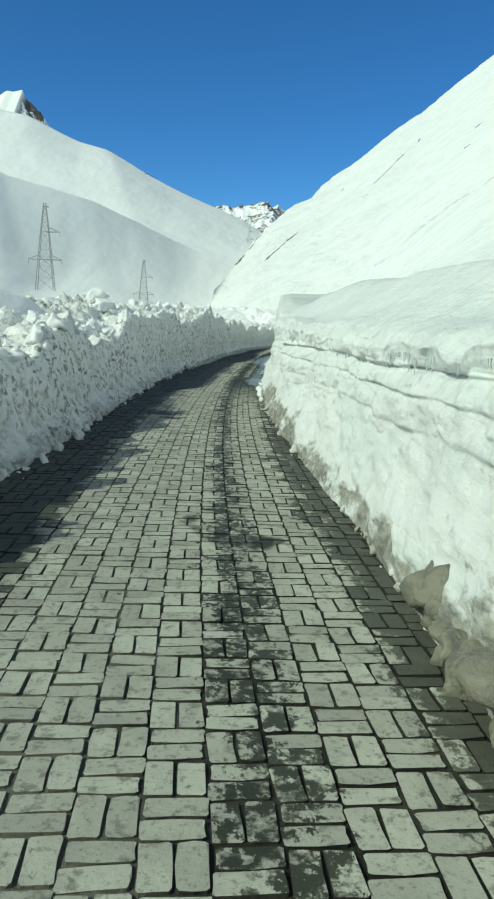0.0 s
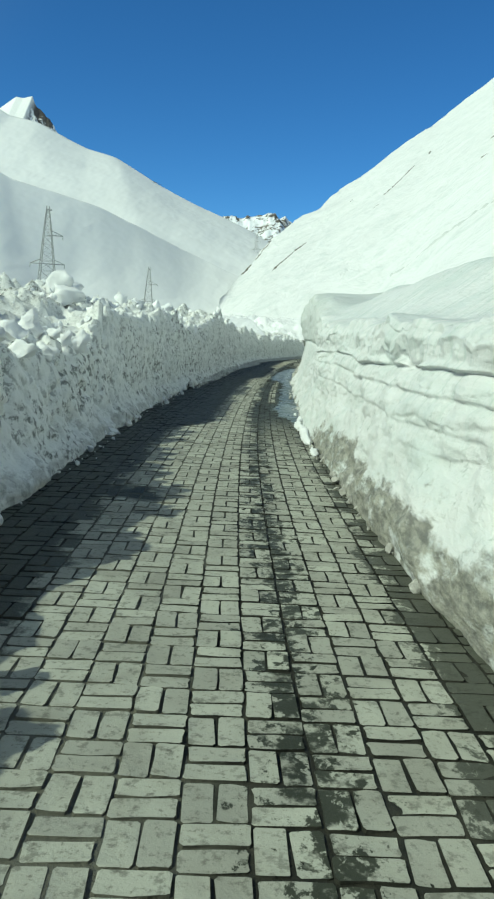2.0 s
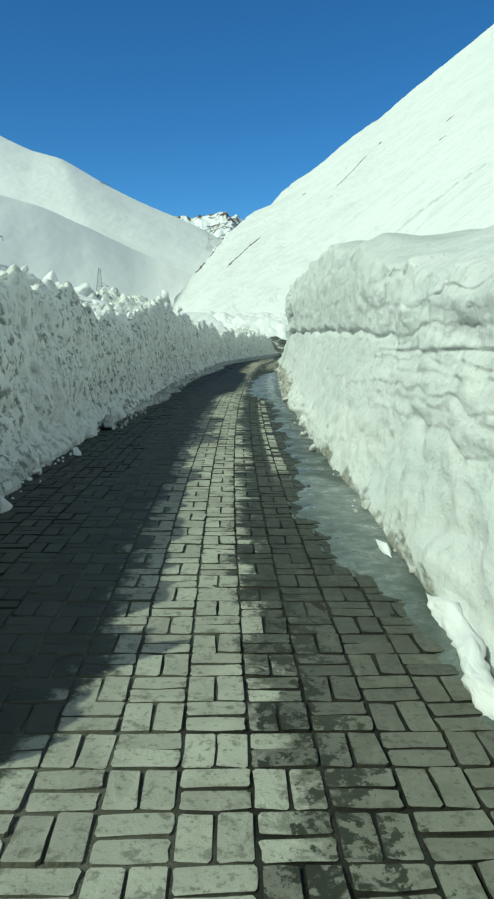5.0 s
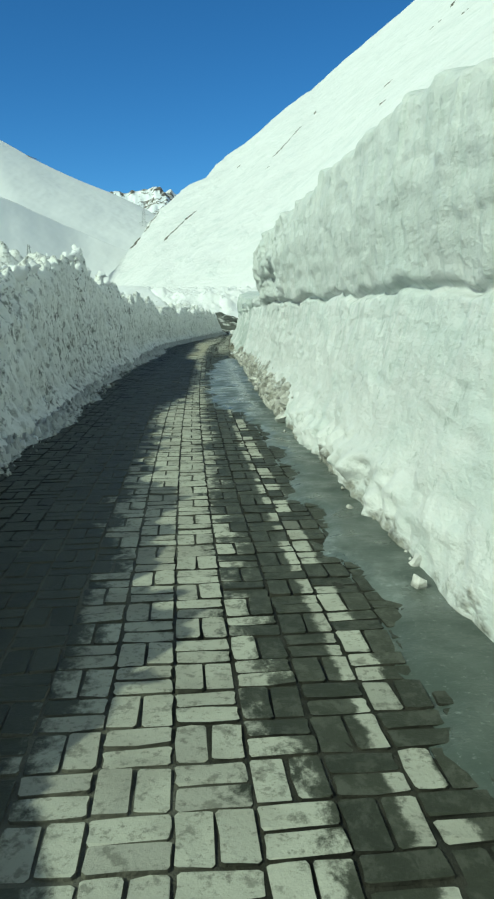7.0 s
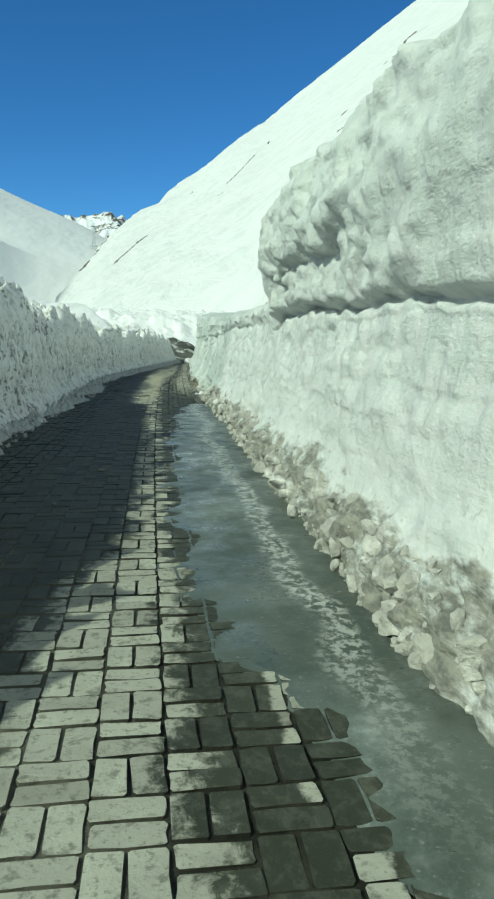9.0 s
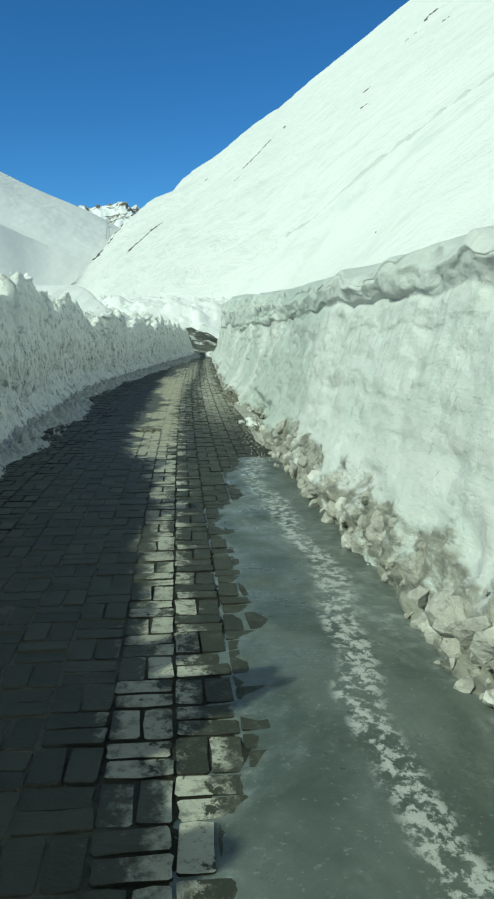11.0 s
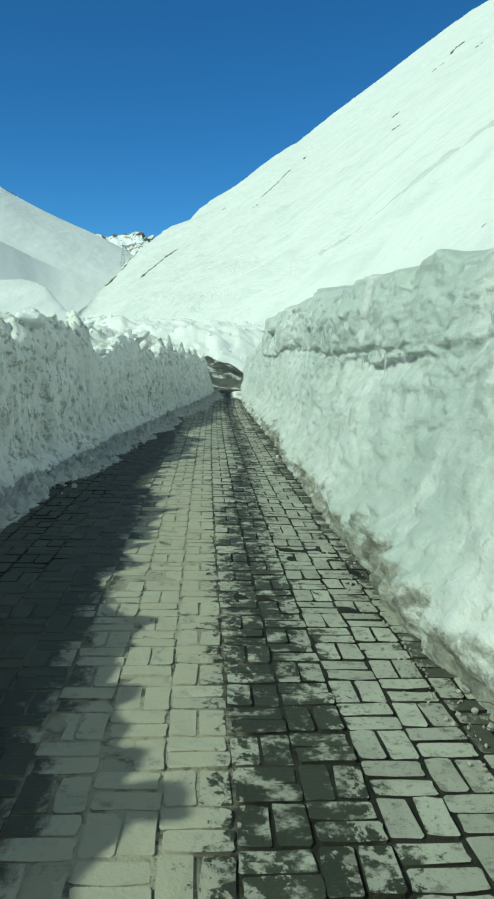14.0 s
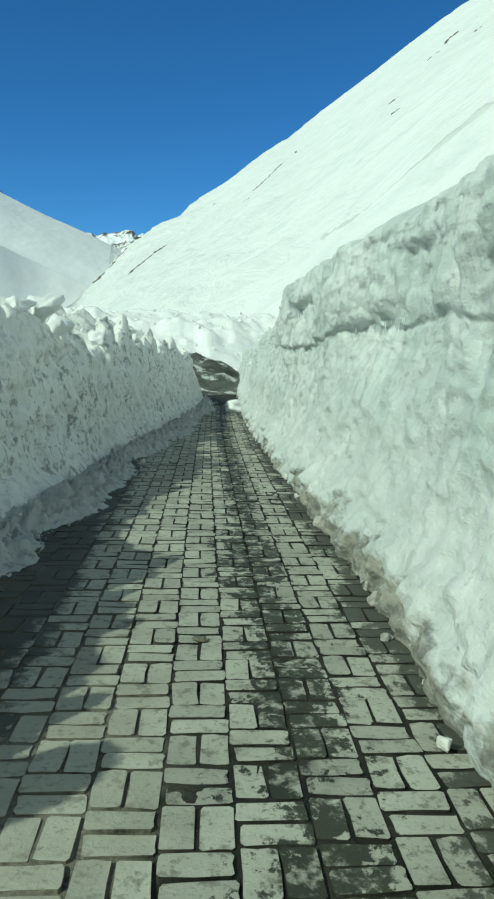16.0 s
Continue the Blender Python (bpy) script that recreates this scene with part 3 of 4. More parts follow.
HALF = ((CELL / 4 - GAP / 2, CELL / 2 - CROSS / 2), (CELL / 2 - GAP / 2, CELL / 4 - CROSS / 2))
VAR = [[paver_verts(HALF[o][0] * (1 - 0.007 * s), HALF[o][1] * (1 - 0.005 * s), 10 * o + s) for s in range(9)] for o in (0, 1)]
SINGLE = [[muddy_sides(mesh_from("paver", VAR[o][s], PF, M_PAVER, False)) for s in range(9)] for o in (0, 1)]
rest_v, rest_f, singles = [], [], 0
rng = np.random.RandomState(5)
rows = int((99 + 6) / CELL)
for j in range(rows):
    y0 = -6 + j * CELL
    slope = float(lane_mid(y0 + 0.5) - lane_mid(y0 - 0.5))
    for i in range(-8, 9):
        x0 = float(lane_mid(y0)) + i * CELL
        if x0 < float(xl(y0)) - 0.5 or x0 > float(xr(y0)) + 0.4:
            continue
        o = (i + j) % 2
        for side in (-1, 1):
            dx, dy = (side * CELL / 4, 0) if o == 0 else (0, side * CELL / 4)
            s, z, a, tx, ty = rng.randint(9), rng.uniform(-0.006, 0.003), rng.normal(0, 0.018), rng.normal(0, 0.012), rng.normal(0, 0.012)
            px, py = x0 + dx, y0 + dy - slope * dx
            a -= slope
            if 19.2 < y0 < 22.2 and 0 < i < 8 and singles < 300 or 15.0 < y0 < 19.2 and 3 < i and singles < 300:
                ob = new("paver", SINGLE[o][s])
                ob.matrix_basis = Matrix.LocRotScale((px, py, z), Euler((ty, tx, a)), None)
                ob.parent = road
                singles += 1
                continue
            v = VAR[o][s]
            c, q = math.cos(a), math.sin(a)
            w = np.stack([px + v[:, 0] * c - v[:, 1] * q, py + v[:, 0] * q + v[:, 1] * c, z + v[:, 2] + v[:, 0] * tx + v[:, 1] * ty], -1)
            base = 24 * len(rest_v)
            rest_v.append(w)
            rest_f += [[base + k for k in f] for f in PF]
rest = new("pavers", muddy_sides(mesh_from("pavers", np.concatenate(rest_v), rest_f, M_PAVER, False)))
rest.parent = road
tagged(rest, kind="stuff")

# ---- refrozen meltwater along the right-hand edge ----
IY = np.linspace(21.5, 57, 600)
edge = np.interp(IY, [21.5, 25, 27.5, 30, 33, 36, 38, 40, 41.3, 42.3, 46, 49, 53, 58, 60], [1.3, 0.95, 0.55, 0.7, 0.85, 0.88, 1.02, 1.08, 0.95, 0.6, 0.6, 0.85, 1.2, 2.0, 2.9])
edge = edge + 0.09 * fbm(IY * 1.2, 0.0, 0, 4, 91) + 0.06 * fbm(IY * 5.0, 4.0, 0, 3, 92)
IU = np.linspace(0, 1, 30)
IX = edge[:, None] + (xr(IY)[:, None] + 0.3 - edge[:, None]) * IU[None, :]
IZ = -0.012 + 0.021 * smooth01(IU * 4.0)[None, :] + 0.005 * fbm(IX * 4, IY[:, None] * 4, 0, 4, 93)
tagged(grid("ice_sheet", np.stack([IX, np.broadcast_to(IY[:, None], IX.shape), IZ], -1), M_ICE, flip=True), "thin dirty sheet of refrozen meltwater on the pavers", "ice", kind="structure")


# ---- snow walls ----
def swept(ys, base, sign, X, Z, counts, outward):
    """A wall swept along y: control offsets X, heights Z (per y), each span split into counts."""
    xs, zs = [], []
    for k, c in enumerate(counts):
        u = np.linspace(0, 1, c, endpoint=False)[None, :]
        xs.append(X[k][:, None] + (X[k + 1] - X[k])[:, None] * u)
        zs.append(Z[k][:, None] + (Z[k + 1] - Z[k])[:, None] * u)
    xs.append(X[-1][:, None]), zs.append(Z[-1][:, None])
    xs, zs = np.concatenate(xs, 1), np.concatenate(zs, 1)
    for _ in range(2):
        xs[:, 1:-1] = 0.25 * xs[:, :-2] + 0.5 * xs[:, 1:-1] + 0.25 * xs[:, 2:]
        zs[:, 1:-1] = 0.25 * zs[:, :-2] + 0.5 * zs[:, 1:-1] + 0.25 * zs[:, 2:]
    Y = np.broadcast_to(ys[:, None], xs.shape)
    return np.stack([base[:, None] + sign * xs, Y, zs], -1)


def key(ys, pts):
    a = np.array(pts, float)
    return np.interp(ys, a[:, 0], a[:, 1])


STEP = 0.05
ys = np.arange(-12, 117, STEP)
zl = key(ys, [(-12, 1.4), (8, 1.46), (18, 1.47), (27, 1.55), (33, 1.63), (42, 1.72), (47, 1.8), (52, 1.75), (62, 1.7), (75, 1.8), (116, 1.9)])
zt = key(ys, [(-12, 1.75), (6, 1.78), (12, 1.88), (19, 2.0), (27, 2.1), (30, 2.35), (32.5, 2.9), (35, 3.16), (38.5, 3.38), (41, 3.28), (44, 3.25), (47.4, 3.3), (48.8, 3.12), (49.4, 2.15), (52, 2.1), (60, 2.2), (66, 2.38), (70, 2.5), (74, 2.6), (75.6, 2.82), (77, 2.88), (82, 2.93), (87, 2.98), (89, 2.6), (100, 2.4), (116, 2.3)])
zd = key(ys, [(-12, 2.55), (11, 2.78), (15, 2.88), (22, 3.02), (28, 3.05), (31, 2.75), (34, 3.2), (38.5, 3.42), (41, 3.3), (47.4, 3.35), (48.5, 3.1), (49.5, 2.35), (60, 2.45), (70, 2.75), (75, 2.95), (85, 3.15), (89, 2.9), (116, 2.7)])
block = smooth01((ys - 29) / 4) * smooth01((49.2 - ys) / 0.8)
late = smooth01((ys - 58) / 6)
seg1 = 1 - smooth01((ys - 26) / 5)
one = np.ones_like(ys)
patchy = np.clip(0.5 + 0.9 * fbm(ys * 0.35, 0.0, 0, 3, 99), 0, 1) * (1 - block) * (1 - 0.5 * late) + block
zl = zl + 0.10 * fbm(ys * 0.25, 2.0, 0, 3, 97) * (1 - block)
cut = 0.07 * patchy * (1 - late) + 0.03 * block
jut = key(ys, [(-12, 0.0), (29, 0.0), (33, -0.02), (40, 0.10), (44, 0.26), (46.8, 0.35), (48.8, 0.36), (49.4, 0.0), (116, 0.0)])
lip = key(ys, [(-12, 0.0), (58, 0.0), (61, 0.08), (64, 0.20), (66, 0.08), (69, 0.05), (72, 0.16), (75, 0.20), (77.5, 0.08), (82, 0.18), (85.5, 0.22), (88, 0.15), (90, 0.0), (116, 0.0)])
X = [0 * one, 0.10 + 0.02 * late, 0.26 + 0.04 * late, 0.44 - 0.12 * seg1 + 0.04 * late - 0.15 * jut, 0.50 - 0.12 * seg1 + 0.03 * late - 0.3 * jut, 0.50 + cut - 0.10 * seg1 - 0.3 * jut + 0.04 * late, 0.50 - 0.7 * jut - 0.06 * seg1 + 0.05 * late - 0.5 * lip, 0.46 - jut * 1.12 - 0.04 * seg1 + 0.12 * late - lip, 0.52 - jut * 0.9 + 0.14 * late - lip, 0.95 - 0.5 * jut, 2.1 * one, 4.2 * one, 8.5 * one]
Z = [-0.06 * one, 0.28 * one, 0.8 * one, zl * 0.84, zl - 0.03, zl + 0.01, zl + 0.06 + 0.03 * block, zl + (zt - zl) * 0.55, zt - 0.05, zt + 0.10, zd, zd + 0.08, zd - 0.25]
W = swept(ys, xr(ys), 1, X, Z, [12, 20, 26, 14, 5, 5, 18, 18, 9, 8, 8, 6], -1)
Wy, Wz = W[..., 1], W[..., 2]
fz = smooth01((Wz + 0.1) / 0.4)
face = smooth01((zt[:, None] + 0.15 - Wz) / 0.25)
lo = 0.20 * fbm(Wy * 0.28, Wz * 0.5, 0, 3, 101) + 0.035 * fbm(Wy * 0.6, Wz * 1.8, 0, 3, 103)
groove = np.abs(fbm(Wy * 1.5, Wz * 0.9, 0, 3, 105))
rough = (0.04 - 0.022 * late)[:, None] * fbm(Wy * 2.2, Wz * 5, W[..., 0] * 4, 3, 107)
warp = Wz * 3.6 + 0.7 * fbm(Wy * 0.22, Wz * 0.4, 0, 3, 119)
strata = (0.02 - 0.012 * late)[:, None] * (warp - np.floor(warp)) ** 3 * smooth01(0.6 + fbm(Wy * 0.5, Wz * 1.2, 0, 2, 120)) * smooth01((Wz - 0.55) / 0.3)
drip = (0.010 + 0.010 * late + 0.012 * block)[:, None] * fbm(Wy * 3.4, Wz * 0.5, 0, 3, 108) * smooth01((Wz - 0.6) / 0.6)
needles = np.maximum(0, fbm(Wy * 6.5, Wz * 0.7, 1.0, 3, 138)) * np.clip(0.3 + 1.2 * fbm(Wy * 0.8, Wz * 1.3, 2.0, 2, 139), 0, 1)
drip = drip - (0.012 + 0.040 * late + 0.024 * block)[:, None] * needles * smooth01((Wz - 0.6) / 0.5)
drip = drip - (0.045 * block)[:, None] * needles * smooth01((Wz - zt[:, None] + 1.0) / 0.6)
drip = drip - (0.012 + 0.024 * late)[:, None] * (np.abs(fbm(Wy * 2.6, Wz * 5.0, 3.0, 4, 143, 0.6)) - 0.3) * smooth01((Wz - 0.25) / 0.3)
under = (zl + 0.05 + 0.12 * fbm(ys * 0.9, 6.0, 0, 3, 161))[:, None] - Wz
comb = np.maximum(0, fbm(Wy * 7.5, Wz * 0.35, 4.0, 3, 163, 0.6)) * np.clip(0.45 + 1.1 * fbm(Wy * 0.6, 2.0, 0, 2, 165), 0, 1)
drip = drip - 0.10 * late[:, None] * comb * smooth01((under + 0.15) / 0.1) * smooth01((0.5 - under) / 0.35)
chips = (0.01 + 0.016 * block + 0.006 * late)[:, None] * (np.abs(fbm(Wy * 2.6, Wz * 2.8, 6.0, 3, 132)) - 0.25) * smooth01((Wz - 0.5) / 0.6)
brow = (smooth01((ys - 40) / 5) * block)[:, None]
chips = chips + brow * (0.045 * np.abs(fbm(Wy * 3.0, Wz * 3.4, 8.0, 4, 134, 0.6)) + 0.04 * np.abs(fbm(Wy * 6.5, Wz * 5.0, 5.0, 3, 136)) - 0.025) * smooth01((Wz - zl[:, None] - 0.02) / 0.08)
scoop = strata + drip - chips + 0.035 * np.maximum(0, fbm(Wy * 1.5, Wz * 2.2, 3.3, 3, 106) - 0.25)
foot = np.exp(-((Wz - 0.2) / 0.26) ** 2)
clump = foot * (0.10 * np.maximum(0, fbm(Wy * 0.7, Wz * 1.4, 0, 2, 109)) + 0.09 * np.abs(fbm(Wy * 1.9, Wz * 4.0, 0, 3, 111)) + 0.06 * np.abs(fbm(Wy * 4.6, Wz * 7.0, 0, 3, 112)) + 0.12 * np.abs(fbm(Wy * 2.6, Wz * 3.2, 0, 2, 114)))
clump = clump * (1 - 0.72 * seg1 - 0.6 * smooth01((ys - 26) / 3) * smooth01((36 - ys) / 3))[:, None]
crumble = foot * 0.05 * np.abs(fbm(Wy * 8.0, Wz * 9.0, 0, 3, 116)) * smooth01((ys - 34) / 3)[:, None]
clump = clump * (1 - 0.3 * smooth01((ys - 34) / 3))[:, None] + crumble
flat = 1 - 0.35 * smooth01((Wy - 27) / 4) * smooth01((60 - Wy) / 4) * smooth01((zl[:, None] + 0.1 - Wz) / 0.2) * smooth01((Wz - 0.5) / 0.3)
W[..., 0] += face * flat * (1 - 0.45 * block * (1 - brow[:, 0]))[:, None] * ((0.45 - 0.2 * smooth01((Wy - 27) / 4) * smooth01((60 - Wy) / 4)) * lo + 0.02 * groove * smooth01((Wz - 1.1) / 0.5) + rough + scoop) * fz - clump
W[..., 2] += (1 - face) * (0.10 * fbm(W[..., 0] * 0.5, Wy * 0.35, 0, 3, 113)) + face * 0.05 * fbm(Wy * 2.0, Wz * 2, 0, 3, 115) * smooth01((Wz - 0.5) / 0.4)
POCKETS = ((70.4, 1.62, 1.5, 0.18, 0.26), (64.0, 2.0, 0.9, 0.25, 0.16), (66.5, 1.35, 0.6, 0.2, 0.10), (76.0, 2.1, 0.8, 0.3, 0.16), (80.0, 1.9, 1.2, 0.4, 0.2), (84.6, 2.45, 1.4, 0.5, 0.36), (78.6, 2.45, 0.9, 0.4, 0.22), (73.5, 1.0, 0.5, 0.2, 0.12))
for py, pz, ly, lz, deep_ in POCKETS:
    deep_ = deep_ * 0.5
    t_ = (pz + 0.08 * fbm(Wy * 1.2, 9.0, 0, 3, 118) - Wz) / (lz * (1 + 0.5 * fbm(Wy * 3.6, 4.0, 0, 2, 122)))
    W[..., 0] += deep_ * np.exp(-((Wy - py) / ly) ** 2) * np.where(t_ > 0, np.exp(-t_ * t_ * 0.8), np.exp(-(t_ * 5) ** 2))
for lz_, deep_, tall in ((1.44, 0.09, 0.05), (1.24, 0.05, 0.05), (0.98, 0.03, 0.06)):
    t_ = (lz_ + 0.06 * fbm(Wy * 0.3, lz_, 0, 4, 124) - Wz) / tall
    W[..., 0] += seg1[:, None] * deep_ * np.clip(0.5 + fbm(Wy * 0.45, lz_, 0, 3, 126), 0, 1) * np.where(t_ > 0, np.exp(-t_ * 0.6), np.exp(-(t_ * 3) ** 2))
W[..., 0] += 0.26 * np.exp(-((Wy - 61.4) / 2.0) ** 2) * smooth01((0.50 - Wz) / 0.25)
gash = (2.25 + (47.7 - Wy) * 0.06 + 0.10 * fbm(Wy * 2.0, 1.0, 0, 3, 146) - Wz) / 0.15
W[..., 0] += 0.15 * smooth01((Wy - 44.2) / 1.2) * smooth01((48.6 - Wy) / 0.6) * np.where(gash > 0, np.exp(-gash), np.exp(-(gash * 4) ** 2))
top_edge = np.exp(-((Wz - zt[:, None]) / 0.18) ** 2) * face
W[..., 2] += top_edge * 0.12 * fbm(Wy * 1.3, 0.5, 0, 4, 117)
wall_right = tagged(grid("snow_wall_right", W, M_WALL, flip=False), "tall cut snow wall with ice layers and a dirty foot", "snow wall", kind="structure")

ys2 = np.arange(-12, 108.5, STEP)
crest_z = key(ys2, [(-12, 1.25), (6, 1.30), (8, 1.28), (11, 1.42), (13.2, 1.36), (14.8, 1.62), (16.2, 1.80), (16.9, 1.42), (18.2, 1.34), (20, 1.30), (22.5, 1.42), (23.5, 1.62), (24.4, 2.0), (26, 2.15), (30, 1.97), (31, 2.0), (31.5, 2.3), (32.2, 2.08), (33.3, 2.2), (35.3, 2.0), (38, 1.92), (40.2, 1.87), (41.5, 2.03), (43, 2.24), (45, 2.4), (53, 2.42), (57, 1.95), (59, 1.98), (60.6, 2.1), (61.5, 2.25), (62.3, 2.4), (64.6, 2.15), (65.4, 2.4), (66.3, 2.05), (68.8, 2.3), (70.4, 1.8), (71.7, 1.75), (74, 1.85), (77, 1.74), (78.5, 1.58), (80, 1.7), (82, 2.0), (83.5, 1.6), (93, 1.75), (99, 1.6), (104, 1.05), (108.4, 0.4)])
back_z = key(ys2, [(-12, 1.45), (9, 1.5), (14.5, 1.8), (20, 1.98), (24, 2.2), (28.2, 2.5), (34, 2.5), (42, 2.3), (47, 2.65), (55, 2.7), (60, 2.55), (67.5, 2.3), (80, 2.3), (88, 2.35), (96, 2.4), (102, 1.7), (108.4, 0.7)])
spikes = sum(a * np.maximum(0, 1 - 2.4 * np.abs(vnoise(ys2 * f, 0.3, 0, k))) * np.clip(0.7 + 0.8 * vnoise(ys2 * 0.7, 0.9, 0, k + 9), 0.2, 1.2) for a, f, k in ((0.30, 0.6, 151), (0.24, 1.3, 153), (0.12, 3.0, 155)))
spikes = spikes * smooth01((104 - ys2) / 6) * (1.0 + 0.5 * fbm(ys2 * 6.0, 0.2, 0, 3, 157))
spikes = spikes * (1 + 0.25 * smooth01((ys2 - 56) / 4))
crest_z = crest_z - 0.08 + 0.05 * smooth01((ys2 - 56) / 4) * smooth01((84 - ys2) / 6) + spikes
back_z = np.maximum(back_z, crest_z - 0.1 * spikes - 0.05)
one = np.ones_like(ys2)
end = smooth01((ys2 - 104) / 4.4)
X = [0 * one, 0.16 * one, 0.26 * one, 0.38 * one, 0.48 * one, 0.56 * one, 0.78 * one, 1.5 * one, 2.5 * one, 3.8 * one, 7.0 * one]
Z = [-0.06 * one, 0.16 * one, 0.45 * one, crest_z * 0.8, crest_z * 0.95, crest_z, crest_z - 0.05 - 0.5 * spikes, crest_z + (back_z - crest_z) * 0.5 - 0.15 * spikes, back_z, np.minimum(back_z, 1.9), 1.3 * one]
X = [x + end * 1.2 for x in X]
L = swept(ys2, xl(ys2), -1, X, Z, [7, 9, 22, 10, 7, 5, 8, 10, 10, 8], 1)
Ly, Lz = L[..., 1], L[..., 2]
inward = xl(ys2)[:, None] - L[..., 0]
fz = smooth01((Lz + 0.05) / 0.3)
upright = smooth01((1.0 - inward) / 0.4)
pits = 0.15 * np.maximum(0, fbm(Ly * 3.2, Lz * 2.9, 0, 3, 121) - 0.28) + 0.10 * np.maximum(0, fbm(Ly * 7.0, Lz * 6.2, 2.0, 3, 128) - 0.22)
lo = 0.07 * fbm(Ly * 0.45, Lz * 0.6, 0, 3, 123) + 0.03 * fbm(Ly * 1.6, Lz * 2.0, 0, 3, 125)
L[..., 0] += -fz * upright * (lo + pits) + 0.014 * fbm(Ly * 6, Lz * 8, 0, 3, 127) * fz
stands = ((L[..., 0] + 1.104 * Lz).max(1) - xl(ys2) + 0.55) / 1.104
L[..., 2] += np.clip(crest_z - stands, -0.6, 0.6)[:, None] * smooth01(Lz / 1.2)
Lz = L[..., 2]
jumble = np.abs(fbm(L[..., 0] * 1.7, Ly * 1.7, 0, 4, 129, 0.6))
L[..., 2] += smooth01((inward - 0.8) / 0.7) * (1 - end)[:, None] * ((0.30 - 0.10 * smooth01((Ly - 56) / 8)) * jumble - 0.14 + 0.16 * fbm(L[..., 0] * 0.6, Ly * 0.55, 0, 2, 131))
skirt = np.exp(-((Lz - 0.12) / 0.14) ** 2)
L[..., 0] += skirt * (0.17 * np.abs(fbm(Ly * 1.0, Lz, 0, 4, 133)))
wall_left = tagged(grid("snow_bank_left", L, M_BANK, flip=True), "ploughed snow bank in shade, pitted face with rubble on top", "snow bank", kind="structure")

# ---- where the lane bends away: bare brown earth and a debris bank ----
EX, EY = np.meshgrid(np.linspace(-16, 20, 120), np.linspace(104, 139, 110), indexing="ij")
rim = 0.30 + 1.35 * smooth01((10.6 - EX) / 4.2)
foot_y = 107.5 + 0.5 * (EX - 8) + 0.8 * fbm(EX * 0.4, 2.0, 0, 3, 140)
EZ = -0.10 + (0.1 + rim) * smooth01((EY - foot_y) / 11) + (0.28 * fbm(EX * 0.6, EY * 0.6, 0, 4, 141) + 0.12 * np.abs(fbm(EX * 2, EY * 2, 0, 3, 142))) * smooth01((EY - foot_y) / 3)
tagged(grid("earth_bank", np.stack([EX, EY, EZ], -1), M_EARTH, flip=True), "muddy brown earth where the road turns off", "earth bank", kind="structure")
DU, DV = np.meshgrid(np.linspace(-30, 26, 260), np.linspace(0, 1, 90), indexing="ij")
DY = 121 + 22 * DV + 1.6 * fbm(DU * 0.15, 3.0, 0, 2, 143)
DZ = 0.45 + 4.3 * smooth01(DV * 1.9) + 0.6 * DV + smooth01(DV * 4) * (0.55 * np.abs(fbm(DU * 0.5, DY * 0.5, 0, 4, 145, 0.55)) - 0.15)
tagged(grid("debris_bank", np.stack([DU, DY, DZ], -1), M_BLOCK, flip=True), "lumpy bank of avalanche snow across the valley", "snow bank", kind="structure")


# ---- lumps of snow ----
def lump_mesh(name, seed, mat, jag=0.35, cuts=2, squash=0.75):
    bm = bmesh.new()
    bmesh.ops.create_icosphere(bm, subdivisions=cuts, radius=0.5)
    r = random.Random(seed)
    planes = [(Vector((r.gauss(0, 1), r.gauss(0, 1), r.gauss(0, 1))).normalized(), r.uniform(0.20, 0.40)) for _ in range(9)]
    for v in bm.verts:
        for nrm, d in planes:
            over = v.co.dot(nrm) - d
            if over > 0:
                v.co -= nrm * over * 0.9
        v.co *= 1 + jag * 0.5 * noise.fractal(v.co * 3.1 + Vector((seed, 0, 0)), 0.6, 2.0, 3)
        v.co.z *= squash
    me = bpy.data.meshes.new(name)
    bm.to_mesh(me)
    bm.free()
    me.materials.append(mat)
    me.polygons.foreach_set("use_smooth", [cuts > 1] * len(me.polygons))
    return me


LUMPS = [lump_mesh("snow_block", s, M_BLOCK, 0.85, 3) for s in range(8)]
SMALL = [lump_mesh("lump", 40 + s, M_BLOCK, 0.4, 1) for s in range(6)]
CLODS = [lump_mesh("slush_clod", 90 + s, M_CLOD, 0.5, 2) for s in range(4)]
BROWN = [lump_mesh("dirty_snow_lump", 120 + s, M_GRIMY, 0.6, 3) for s in range(5)]
DIRTY = [lump_mesh("dirty_lump", 70 + s, M_DIRTY, 0.45, 2) for s in range(6)]


def surface_z(P, x, y):
    """Height of a swept wall's outermost surface near (x, y), from above."""
    i = int(round((y - P[0, 0, 1]) / STEP))
    i = min(max(i, 0), P.shape[0] - 1)
    k = np.abs(P[i, :, 0] - x)
    near = np.where(k < 0.12)[0]
    return float(P[i, near, 2].max()) if len(near) else float(P[i, k.argmin(), 2])


